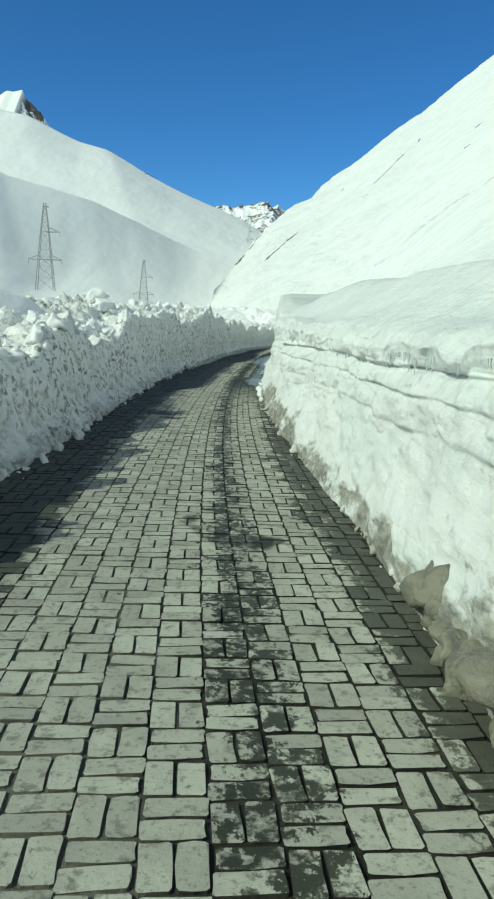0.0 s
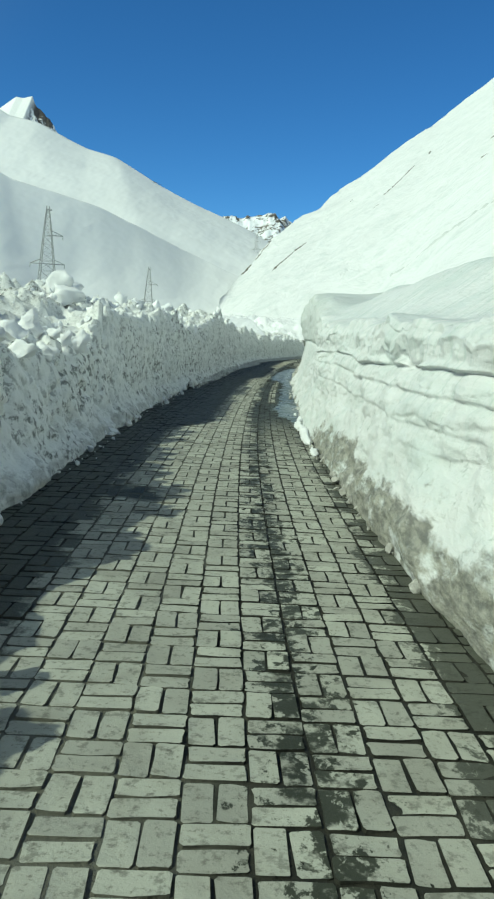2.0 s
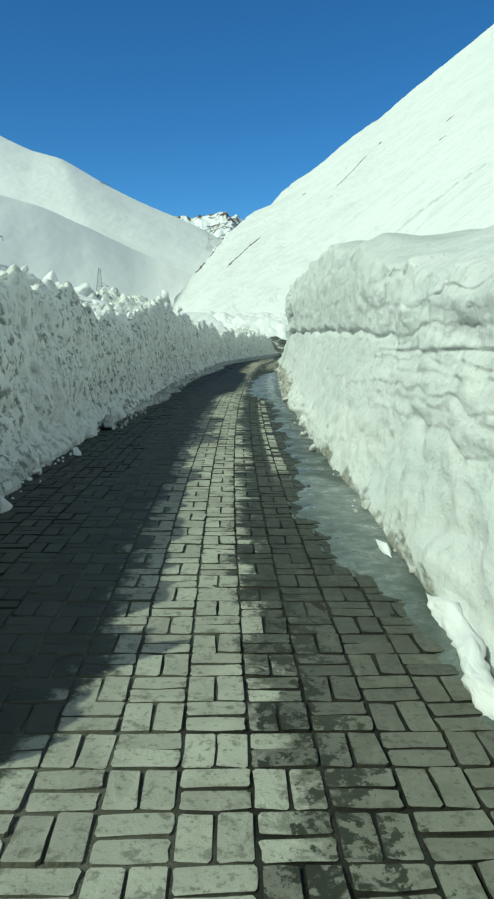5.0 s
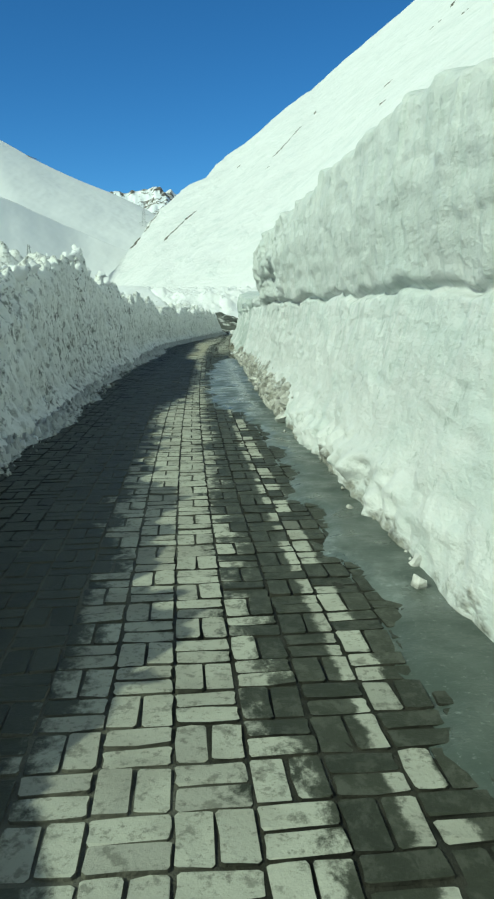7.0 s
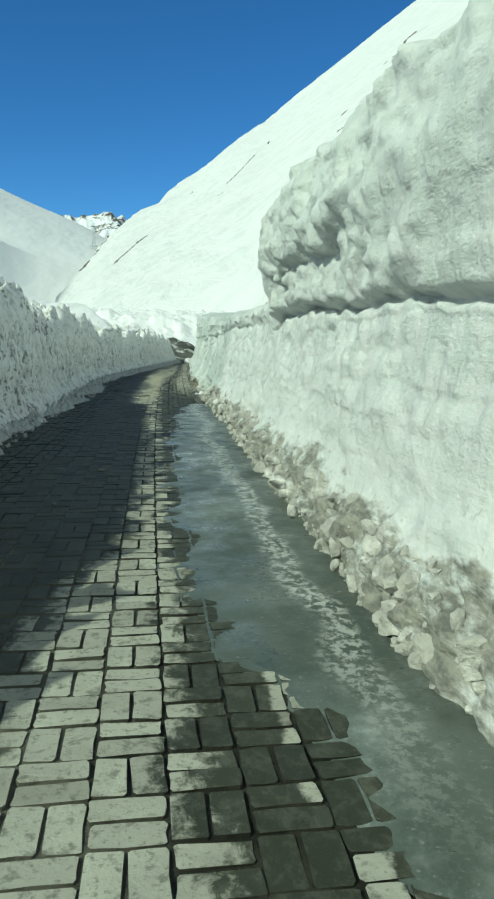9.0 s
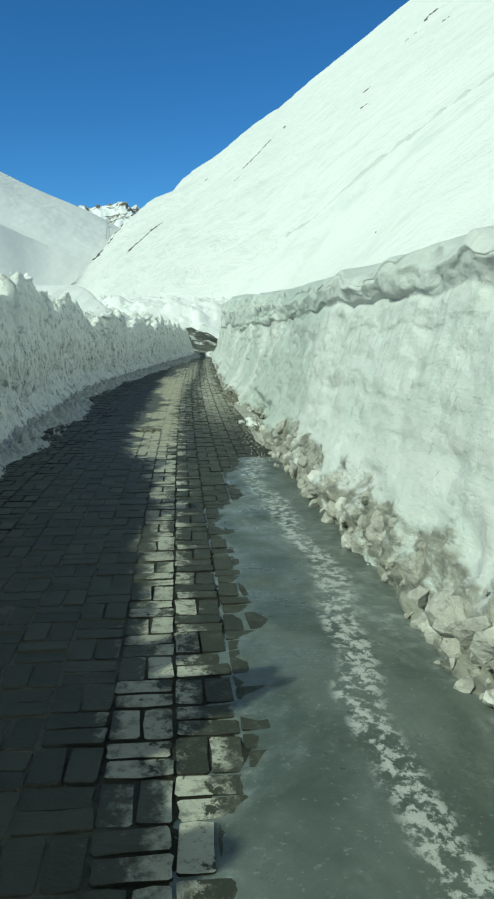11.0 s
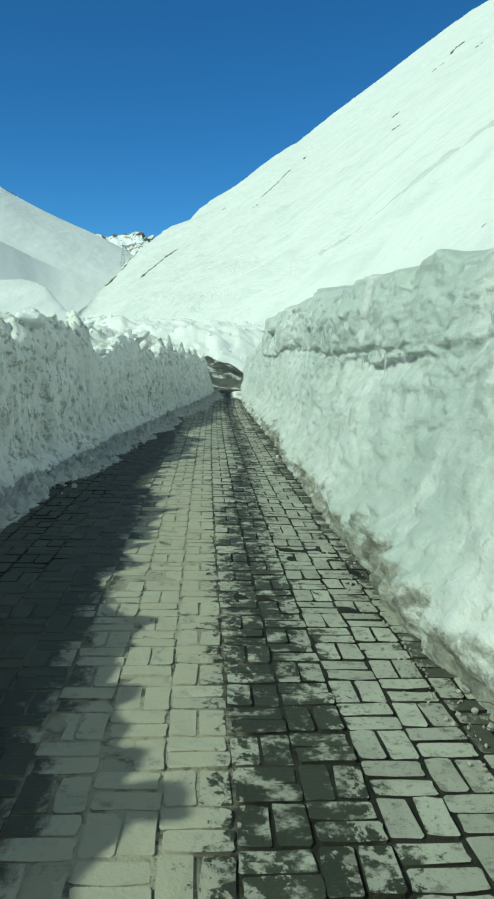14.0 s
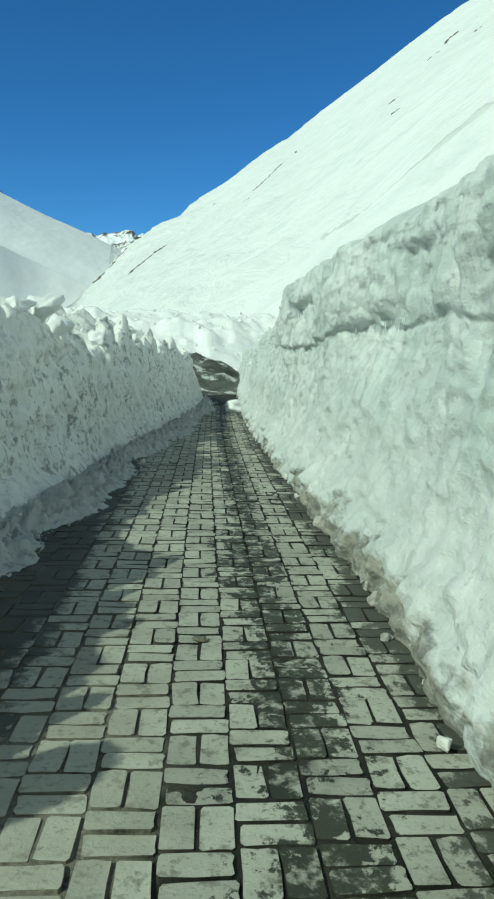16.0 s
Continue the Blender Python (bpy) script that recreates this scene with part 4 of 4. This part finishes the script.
rr = random.Random(11)
for n in range(140):
    y = 2 + 104 * rr.random() ** 0.9
    size = 0.14 + 0.46 * rr.random() ** 2.2
    if 22 < y < 46:
        size *= 1.35
    if y > 56:
        size *= 0.55
    x = float(xl(y)) - rr.uniform(1.0, 2.6)
    ob = new("snow_block", rr.choice(LUMPS))
    z = surface_z(L, x, y)
    ob.matrix_basis = Matrix.LocRotScale((x, y, z + size * 0.12), Euler([rr.uniform(0, 6.28) for _ in range(3)]), Vector((size * rr.uniform(0.8, 1.3), size, size)))
    tagged(ob, "rough block of broken white snow on the bank", "snow block", "snow blocks on the bank")


for n in range(120):
    y = 3 + 92 * rr.random()
    size = 0.16 + 0.34 * rr.random() ** 1.6
    x = float(xl(y)) - rr.uniform(0.5, 0.85)
    ob = new("snow_block", rr.choice(LUMPS))
    ob.matrix_basis = Matrix.LocRotScale((x, y, surface_z(L, x, y) + size * 0.10), Euler((rr.uniform(-0.5, 0.5), rr.uniform(-0.5, 0.5), rr.uniform(0, 6.28))), Vector((size, size * rr.uniform(0.7, 1.1), size * rr.uniform(0.8, 1.4))))
    tagged(ob, "jagged chunk of snow on the crest of the bank", "snow block", "snow blocks on the bank")


def scatter(name, meshes, places, label, mat):
    """Many small lumps in one mesh."""
    V, F, base = [], [], 0
    shapes = [(np.array([v.co for v in m.vertices]), [list(p.vertices) for p in m.polygons]) for m in meshes]
    for x, y, z, s in places:
        v, f = shapes[rr.randrange(len(shapes))]
        rot = np.array(Euler([rr.uniform(0, 6.28) for _ in range(3)]).to_matrix())
        V.append(v @ rot.T * s + (x, y, z))
        F += [[base + k for k in p] for p in f]
        base += len(v)
    return tagged(new(name, mesh_from(name, np.concatenate(V), F, mat, False)), label, "snow rubble", kind="stuff")


pl = []
for n in range(1100):
    y = rr.uniform(-4, 106)
    s = 0.025 + (0.24 if y < 40 else 0.14) * rr.random() ** 4
    pl.append((float(xl(y)) + rr.gauss(-0.02, 0.11) + (0.18 * rr.random() if y > 60 else 0), y, s * 0.2, s))
scatter("snow_rubble", SMALL, pl, "loose snow rubble along the foot of the bank", M_BLOCK)
pl = []
for n in range(2600):
    y = rr.uniform(0, 107)
    s = 0.04 + 0.17 * rr.random() ** 3
    x = float(xl(y)) - rr.uniform(0.6, 3.0)
    pl.append((x, y, surface_z(L, x, y) + 0.1 * s, s))
scatter("bank_rubble", SMALL, pl, "broken snow rubble covering the top of the bank", M_BLOCK)
pl = []
for n in range(900):
    y = rr.uniform(-4, 106)
    s = 0.03 + 0.13 * rr.random() ** 3
    pl.append((float(xr(y)) + rr.gauss(0.04, 0.07), y, s * 0.25, s))
scatter("dirty_rubble", DIRTY, pl, "dirty snow lumps along the foot of the wall", M_DIRTY)
pl = []
for n in range(1800):
    x, v = rr.uniform(-28, 24), rr.random()
    i, j = int((x + 30) / 56 * 259), int(v * 89)
    s = 0.12 + 0.42 * rr.random() ** 3
    pl.append((x, float(DY[i, j]), float(DZ[i, j]), s))
scatter("avalanche_rubble", SMALL, pl, "tumbled avalanche blocks below the hillside", M_BLOCK)


# ---- pylons ----
def pylon(name="pylon", height=27.0):
    root = tagged(new(name), "grey steel lattice pylon standing in the snow", "pylon", "pylons along the valley")
    half = lambda z: 2.6 * (1 - z / height) ** 0.9 * 0.95 + 0.32  # noqa: E731
    corners = ((1, 1), (-1, 1), (-1, -1), (1, -1))
    for cx, cy in corners:
        bm = bmesh.new()
        zs = [0, 7, 14, 20, height]
        for a, b in zip(zs, zs[1:]):
            strut(bm, (cx * half(a), cy * half(a), a), (cx * half(b), cy * half(b), b), 0.095)
        part("leg", bm, M_STEEL, root)
    levels = [0, 4, 7.5, 10.5, 13, 15.5, 18, 20, 22, 24, 26]
    for side in range(4):
        bm = bmesh.new()
        (ax, ay), (bx, by) = corners[side], corners[(side + 1) % 4]
        for a, b in zip(levels, levels[1:]):
            strut(bm, (ax * half(a), ay * half(a), a), (bx * half(b), by * half(b), b), 0.034)
            strut(bm, (bx * half(a), by * half(a), a), (ax * half(b), ay * half(b), b), 0.034)
            strut(bm, (ax * half(b), ay * half(b), b), (bx * half(b), by * half(b), b), 0.034)
        part("bracing", bm, M_STEEL, root)
    for z, lo_, hi_ in ((9.6, -5.2, 5.2), (18.2, 0, 4.6), (25.8, -0.4, 1.2)):
        bm = bmesh.new()
        for d in (-0.5, 0.5):
            strut(bm, (lo_, 0, z), (hi_, d, z), 0.09) if lo_ else strut(bm, (0, d, z), (hi_, 0, z), 0.09)
            for tip in (lo_, hi_):
                if abs(tip) > 1.5:
                    strut(bm, (math.copysign(half(z), tip), d, z + 1.4), (tip, 0, z), 0.07)
        part("crossarm", bm, M_STEEL, root)
        for tip in (lo_, hi_):
            if abs(tip) > 1.5:
                bm = bmesh.new()
                bmesh.ops.create_cone(bm, cap_ends=True, segments=6, radius1=0.12, radius2=0.12, depth=1.2, matrix=Matrix.Translation((tip, 0, z - 0.65)))
                part("insulator", bm, M_STEEL, root)
    return root


first = pylon()
first.matrix_basis = pose(-68.5, 250, 12.0, 0, 0, 8)
copy_thing(first, pose(-60.3, 402, 8.4, 0, 0, 5))
far_one = copy_thing(first, pose(-14.8, 818, 85.0, 0, 0, 0))
far_one.scale = (0.92, 0.92, 0.92)

# ---- rocks that break through the hillside snow ----


hill_tree = BVHTree.FromPolygons([v.co for v in hill.data.vertices], [tuple(p.vertices) for p in hill.data.polygons])


def hill_z(x, y):
    return hill_tree.ray_cast(Vector((x, y, 900)), Vector((0, 0, -1)))[0].z


def outcrop(p, q, width, seed, lies=True):
    """A broken strip of rock from p to q, lying in the slope."""
    p, q = Vector(p), Vector(q)
    r = random.Random(seed)
    along = q - p
    up = Vector((-0.57, -0.1, 0.81))
    side = along.normalized().cross(up).normalized()
    bm = bmesh.new()
    count = max(6, int(along.length / (width * 0.8)))
    prev = None
    for k in range(count + 1):
        c = p + along * (k / count) + side * r.gauss(0, width * 0.22)
        if lies:
            c.z = hill_z(c.x, c.y)
        half = width * (0.06 if k in (0, count) or r.random() < 0.25 else r.uniform(0.2, 0.6))
        row = [bm.verts.new(c + side * a * half + up * (h * half * r.uniform(0.5, 1.2) - 0.05)) for a, h in ((-1.2, -0.3), (-0.6, 0.35), (0.2, 0.6), (1.1, -0.3))]
        if prev:
            for m in range(3):
                bm.faces.new((prev[m], prev[m + 1], row[m + 1], row[m]))
        prev = row
    bmesh.ops.recalc_face_normals(bm, faces=bm.faces)
    me = bpy.data.meshes.new("rock_outcrop")
    bm.to_mesh(me)
    bm.free()
    me.materials.append(M_ROCK)
    ob = new("rock_outcrop", me)
    return tagged(ob, "dark weathered rock breaking through the hillside snow", "rock", "rocks on the hillside")


for k, (p, q, width) in enumerate((
    ((1.8, 384, 35), (19.9, 452.5, 57.5), 1.5), ((64, 469.8, 88.8), (95.7, 558.8, 125.7), 1.1), ((50.1, 406, 69.8), (54.5, 408, 73), 0.8),
    ((60.5, 637.8, 113.5), (63.1, 637.5, 115.2), 1.6), ((74.7, 291.6, 75.4), (79.2, 293.9, 79.5), 1.3), ((112, 598.6, 143), (118.6, 625, 151.8), 1.5),
    ((61.1, 248.1, 58.5), (62.2, 243.8, 59.1), 0.8), ((127.5, 401.7, 131.8), (134.1, 403.3, 137.5), 1.3), ((162.1, 471, 167.7), (178.6, 491.6, 183.8), 2.2),
    ((107, 308.9, 104.7), (110.5, 310.7, 107.6), 1.2), ((17.3, 105.6, 8.8), (17.5, 105.6, 9.0), 0.22), ((15.8, 93.9, 7.6), (15.9, 94, 7.8), 0.22),
    ((-15.7, 477.1, 40.2), (-12.2, 523.5, 50.4), 2.2), ((-9.5, 540, 56.5), (-6.4, 556.4, 62), 2.0), ((-6.4, 556.4, 62), (0, 616.5, 78.3), 1.2),
)):
    outcrop(p, q, width * 1.2, 300 + k)
for k, (p, q, width) in enumerate((((-203, 972, 212), (-188, 971, 206), 3.0), ((-150, 972, 187), (-134, 971, 181), 2.4))):
    outcrop(p, q, width, 340 + k, False)

# ---- snow lumps that stand out ----


def lump(x, y, z, size, shape=(1, 1, 1), turn=0.0, mesh=None, label="broken chunk of white snow beside the lane", group="snow blocks on the bank"):
    ob = new("snow_block", mesh or LUMPS[int(x * 7 + y * 3) % len(LUMPS)])
    ob.matrix_basis = Matrix.LocRotScale((x, y, z), Euler((0, 0, turn)), Vector(shape) * size)
    return tagged(ob, label, "snow block", group)


for k in range(30):
    y = rr.uniform(22, 54)
    x = float(xl(y)) - rr.uniform(1.3, 3.2)
    size = rr.uniform(0.5, 1.0)
    lump(x, y, surface_z(L, x, y) + 0.1 * size, size, (rr.uniform(0.9, 1.5), 1, rr.uniform(0.6, 0.9)), rr.uniform(0, 6.28), label="large broken slab of white snow on the bank")
# clean roll of fallen snow at the foot of the wall
for ya, yb, thick in ((21.5, 25.7, 0.062), (20.3, 21.2, 0.055), (26.4, 27.0, 0.04)):
    RY2, RA = np.meshgrid(np.linspace(ya, yb, 110), np.linspace(0, 2 * math.pi, 19), indexing="ij")
    RR = thick * smooth01((RY2 - ya) / 0.3) * smooth01((yb - RY2) / 0.4) * (1 + 0.5 * fbm(RY2 * 4.2, np.cos(RA) * 1.2, np.sin(RA) * 1.2, 4, 191, 0.68))
    RX2 = xr(RY2) - 0.09 + 0.07 * fbm(RY2 * 0.9, 1.0, 0, 3, 193) + RR * np.cos(RA)
    tagged(grid("snow_roll", np.stack([RX2, RY2, thick * 0.55 + RR * np.sin(RA)], -1), M_BLOCK), "long roll of clean fallen snow at the wall foot", "snow roll", "fallen snow at the wall foot")
for x, y, size in ((2.72, 60.1, 0.30), (2.86, 59.6, 0.20), (2.62, 60.6, 0.12), (2.8, 60.9, 0.16), (5.95, 96.0, 0.85)):
    lump(x, y, 0.12 * size, size, (1, 1.1, 0.8), x, group="fallen snow at the wall foot")
# dirty boulders of old snow at the first stretch of wall
for k in range(20):
    y = 3.2 + 3.2 * (k + rr.random()) / 20
    size = rr.uniform(0.22, 0.46)
    ob = lump(float(xr(y)) + rr.uniform(0.0, 0.12), y, size * rr.uniform(0.15, 0.5), size, (0.9, 1.1, 1.0), rr.uniform(0, 6), BROWN[k % 5], "rounded lump of dirty brown snow at the wall foot", "dirty lumps at the wall foot")
    ob.name = "dirty_snow_lump"
# clods dropped on the lane
pile = [(0.09, 47.4, 0.10), (0.2, 47.1, 0.07), (-0.3, 45.6, 0.08), (3.0, 76.3, 0.10)]
pile += [(1.0 + rr.gauss(0, 0.10), 59.8 + rr.gauss(0, 0.14), rr.uniform(0.04, 0.13)) for _ in range(26)]
for k, (x, y, size) in enumerate(pile):
    ob = lump(x, y, 0.10 * size, size, (1.0, 1.3, 0.5), x * 9, CLODS[k % 4], "small clod of earthy slush on the pavers", "clods on the lane")
    ob.name = "slush_clod"

# flush concrete edging laid bare along the foot of the wall
SY, SU = np.meshgrid(np.linspace(57.6, 64.6, 300), np.linspace(0, 1, 24), indexing="ij")
half = 0.12 * smooth01((SY - 57.6) / 1.0) * smooth01((64.6 - SY) / 1.2) + 0.012 * fbm(SY * 3, SU * 2, 0, 3, 151) + 0.02
SX = xr(SY) - 0.03 + half * (SU - 0.5) * 2
SZ = np.where((SU < 0.04) | (SU > 0.96), -0.03, 0.014) + 0.004 * fbm(SX * 9, SY * 9, 0, 4, 155)
tagged(grid("edging", np.stack([SX, SY, SZ], -1), M_KERB, flip=True), "pale weathered concrete edging along the foot of the snow wall", "kerb", kind="structure")

pl = []
for n in range(700):
    y = rr.uniform(56.5, 69)
    pl.append((float(xr(y)) - 0.20 + rr.gauss(0, 0.08), y, 0.006, 0.008 + 0.026 * rr.random() ** 2))
scatter("slush_crumbs", SMALL, pl, "pale crumbs of slush along the road edge", M_SAND)

# crumbled dirty snow piled against the wall
pl = []
for n in range(520):
    y = rr.uniform(40, 59)
    up = 0.40 * rr.random() ** 1.6
    s = 0.04 + 0.22 * rr.random() ** 3
    i = int((y + 12) / STEP)
    j = int(np.abs(W[i, :40, 2] - up).argmin())
    pl.append((float(W[i, j, 0]) + 0.05 * s, y, float(W[i, j, 2]), s))
scatter("wall_foot_rubble", DIRTY, pl, "crumbled lumps of dirty snow against the wall foot", M_DIRTY)


# dry scrub at the foot of the wall
def dry_scrub(x, y, height, count, seed):
    root = tagged(new("dry_scrub"), "tangled brown dry scrub at the snow wall foot", "dry plant", "dry scrub along the wall")
    root.matrix_basis = pose(x, y, 0.0)
    r = random.Random(seed)
    bm = bmesh.new()
    bmesh.ops.create_icosphere(bm, subdivisions=3, radius=0.5)
    for v in bm.verts:
        v.co *= 1 + 0.6 * noise.fractal(v.co * 3.3 + Vector((seed, 0, 0)), 0.6, 2.0, 4)
        v.co = Vector((v.co.x * height * 0.8, v.co.y * height * 2.6, max(-0.03, v.co.z * height * 0.9)))
    part("soil_clod", bm, M_CLOD, root, "dark crumbly soil clod", True)
    for k in range(count):
        bm = bmesh.new()
        p = Vector((r.gauss(0.03, 0.07), r.gauss(0, 0.30), 0.02 + height * 0.3 * r.random()))
        way = Vector((r.gauss(-0.25, 0.45), r.gauss(0, 0.6), r.uniform(0.4, 1.1))).normalized()
        long = height * r.uniform(0.25, 0.8) / 5
        for m in range(5):
            q = p + way * long
            strut(bm, p, q, 0.0028 * (1 - m * 0.16))
            p, way = q, (way + Vector((r.gauss(0, 0.35), r.gauss(0, 0.35), r.gauss(-0.15, 0.2)))).normalized()
        part("stalk", bm, M_STALK, root, "thin brown dry stalk")
    return root


dry_scrub(3.13, 64.75, 0.42, 210, 1)
dry_scrub(2.74, 59.4, 0.20, 60, 2)
dry_scrub(1.62, 15.4, 0.16, 40, 3)

# drifted mound with a sharp crest behind the bank
MU, MV = np.meshgrid(np.linspace(0, 1, 130), np.linspace(-1, 1, 110), indexing="ij")
spine = [np.interp(MU, (0.0, 0.35, 0.6, 0.85, 1.0), c) for c in ((1.0, -1.3, -4.5, -10.0, -15.0), (78.6, 85.0, 89.0, 93.0, 96.0), (1.5, 3.68, 4.0, 3.4, 1.2))]
reach = MV * np.where(MV > 0, 3.6, 7.5)
crest = spine[2] - np.where(MV > 0, 1.35, 0.16) * (np.sqrt(reach ** 2 + 0.02) - 0.14)
MZ = np.maximum(crest, 0.5) + 0.14 * fbm(spine[0] * 0.5 + reach * 0.4, spine[1] * 0.4 - reach * 0.3, 0, 4, 161)
MX, MY = spine[0] + np.where(MV > 0, 0.97, 0.85) * reach, spine[1] + np.where(MV > 0, -0.25, 0.53) * reach
MZ = MZ - 5 * smooth01((MX - xl(MY) + 1.5) / 0.6)
tagged(grid("snow_mound", np.stack([MX, MY, MZ], -1), M_BLOCK), "wind-drifted snow mound with a sharp crest", "snow mound", kind="structure")

# smooth humps of drifted snow on the bank
for hx, hy, rx, ry, top in ((-4.55, 18.0, 1.3, 3.4, 2.42), (-5.2, 11.0, 1.2, 3.0, 2.2), (-4.6, 27.5, 1.2, 2.6, 2.75)):
    AU, AV = np.meshgrid(np.linspace(-1, 1, 40), np.linspace(-1, 1, 60), indexing="ij")
    dome = np.clip(1 - AU ** 2 - AV ** 2, 0, 1) ** 0.6
    AZ = 1.2 + (top - 1.2) * dome + 0.10 * fbm(AU * 2, AV * 4, 0, 3, int(hy)) * dome
    tagged(grid("snow_hump", np.stack([hx + rx * AU, hy + ry * AV, AZ], -1), M_BLOCK, flip=True), "smooth rounded hump of drifted snow on the bank", "snow mound", "snow humps on the bank")

# icicles under the overhanging layers
bm = bmesh.new()
bmesh.ops.create_cone(bm, cap_ends=True, segments=6, radius1=0.0015, radius2=0.014, depth=1.0, matrix=Matrix.Translation((0, 0, -0.5)))
icicle_mesh = bpy.data.meshes.new("icicle")
bm.to_mesh(icicle_mesh)
bm.free()
icicle_mesh.materials.append(M_ICICLE)
for a, b, count, at_z in ((4, 14, 40, 0), (69.0, 71.6, 14, 1.64), (79, 81, 20, 1.92), (83.4, 86, 34, 2.32), (72.5, 76.5, 40, 2.0), (64.8, 68, 30, 1.9), (63.2, 64.8, 24, 2.02)):
    for k in range(count):
        y = rr.uniform(a, b)
        i = int((y + 12) / STEP)
        j = 82 + rr.randrange(-1, 3) if not at_z else int(np.abs(W[i, :118, 2] - at_z).argmin())
        ob = new("icicle", icicle_mesh)
        length = 0.04 + 0.20 * rr.random() ** 2
        ob.matrix_basis = Matrix.LocRotScale((float(W[i, j, 0]) - 0.012, float(W[i, j, 1]), float(W[i, j, 2]) + 0.03), None, Vector((1.2, 1.2, length)))
        ob.parent = wall_right

# grey slush thrown to the foot of the shaded bank
SY, SU = np.meshgrid(np.linspace(34, 102, 1300), np.linspace(0, 1, 26), indexing="ij")
wide = 0.25 + 0.30 * smooth01((SY - 56) / 8) + 0.18 * fbm(SY * 0.5, 0.0, 0, 4, 171)
SX = xl(SY) - 0.15 + np.maximum(0.05, wide) * SU * 1.2
SZ = 0.05 - 0.068 * SU ** 1.5 + 0.13 * np.abs(fbm(SX * 8, SY * 5.5, 0, 4, 173, 0.65)) * np.sin(np.pi * np.clip(SU, 0.05, 0.95))
tagged(grid("slush_verge", np.stack([SX, SY, SZ], -1), M_SLUSH, flip=True), "grey slush along the foot of the snow bank", "slush", kind="structure")

pl = []
for n in range(1500):
    y = rr.uniform(34, 102)
    s = 0.02 + 0.09 * rr.random() ** 3
    pl.append((float(xl(y)) + rr.uniform(-0.1, 0.30 + (0.25 if y > 58 else 0)), y, 0.015, s))
scatter("slush_clods", SMALL, pl, "grey clods of slush along the foot of the bank", M_SLUSH)

# shallow step in the hillside snow
step_v, step_f = [], []
for k in range(241):
    y = 152 - 62 * k / 240
    x = 22.0 + 4.4 * k / 240 + 0.25 * float(fbm(y * 0.25, 0.0, 0, 4, 181))
    h = 0.17 * max(0.0, 0.6 + float(fbm(y * 0.5, 3.0, 0, 3, 183)))
    for dx, dz in ((-0.30, -0.04), (-0.12, h), (0.10, h * 0.9), (0.22, -0.04)):
        step_v.append((x + dx, y, hill_z(x + dx, y) + dz))
    if k:
        for m in range(3):
            b = 4 * k + m
            step_f.append([b - 4, b - 3, b + 1, b])
tagged(new("snow_step", mesh_from("snow_step", step_v, step_f, M_CRACK)), "long grey fracture line across the hillside snow", "snow step", kind="structure")
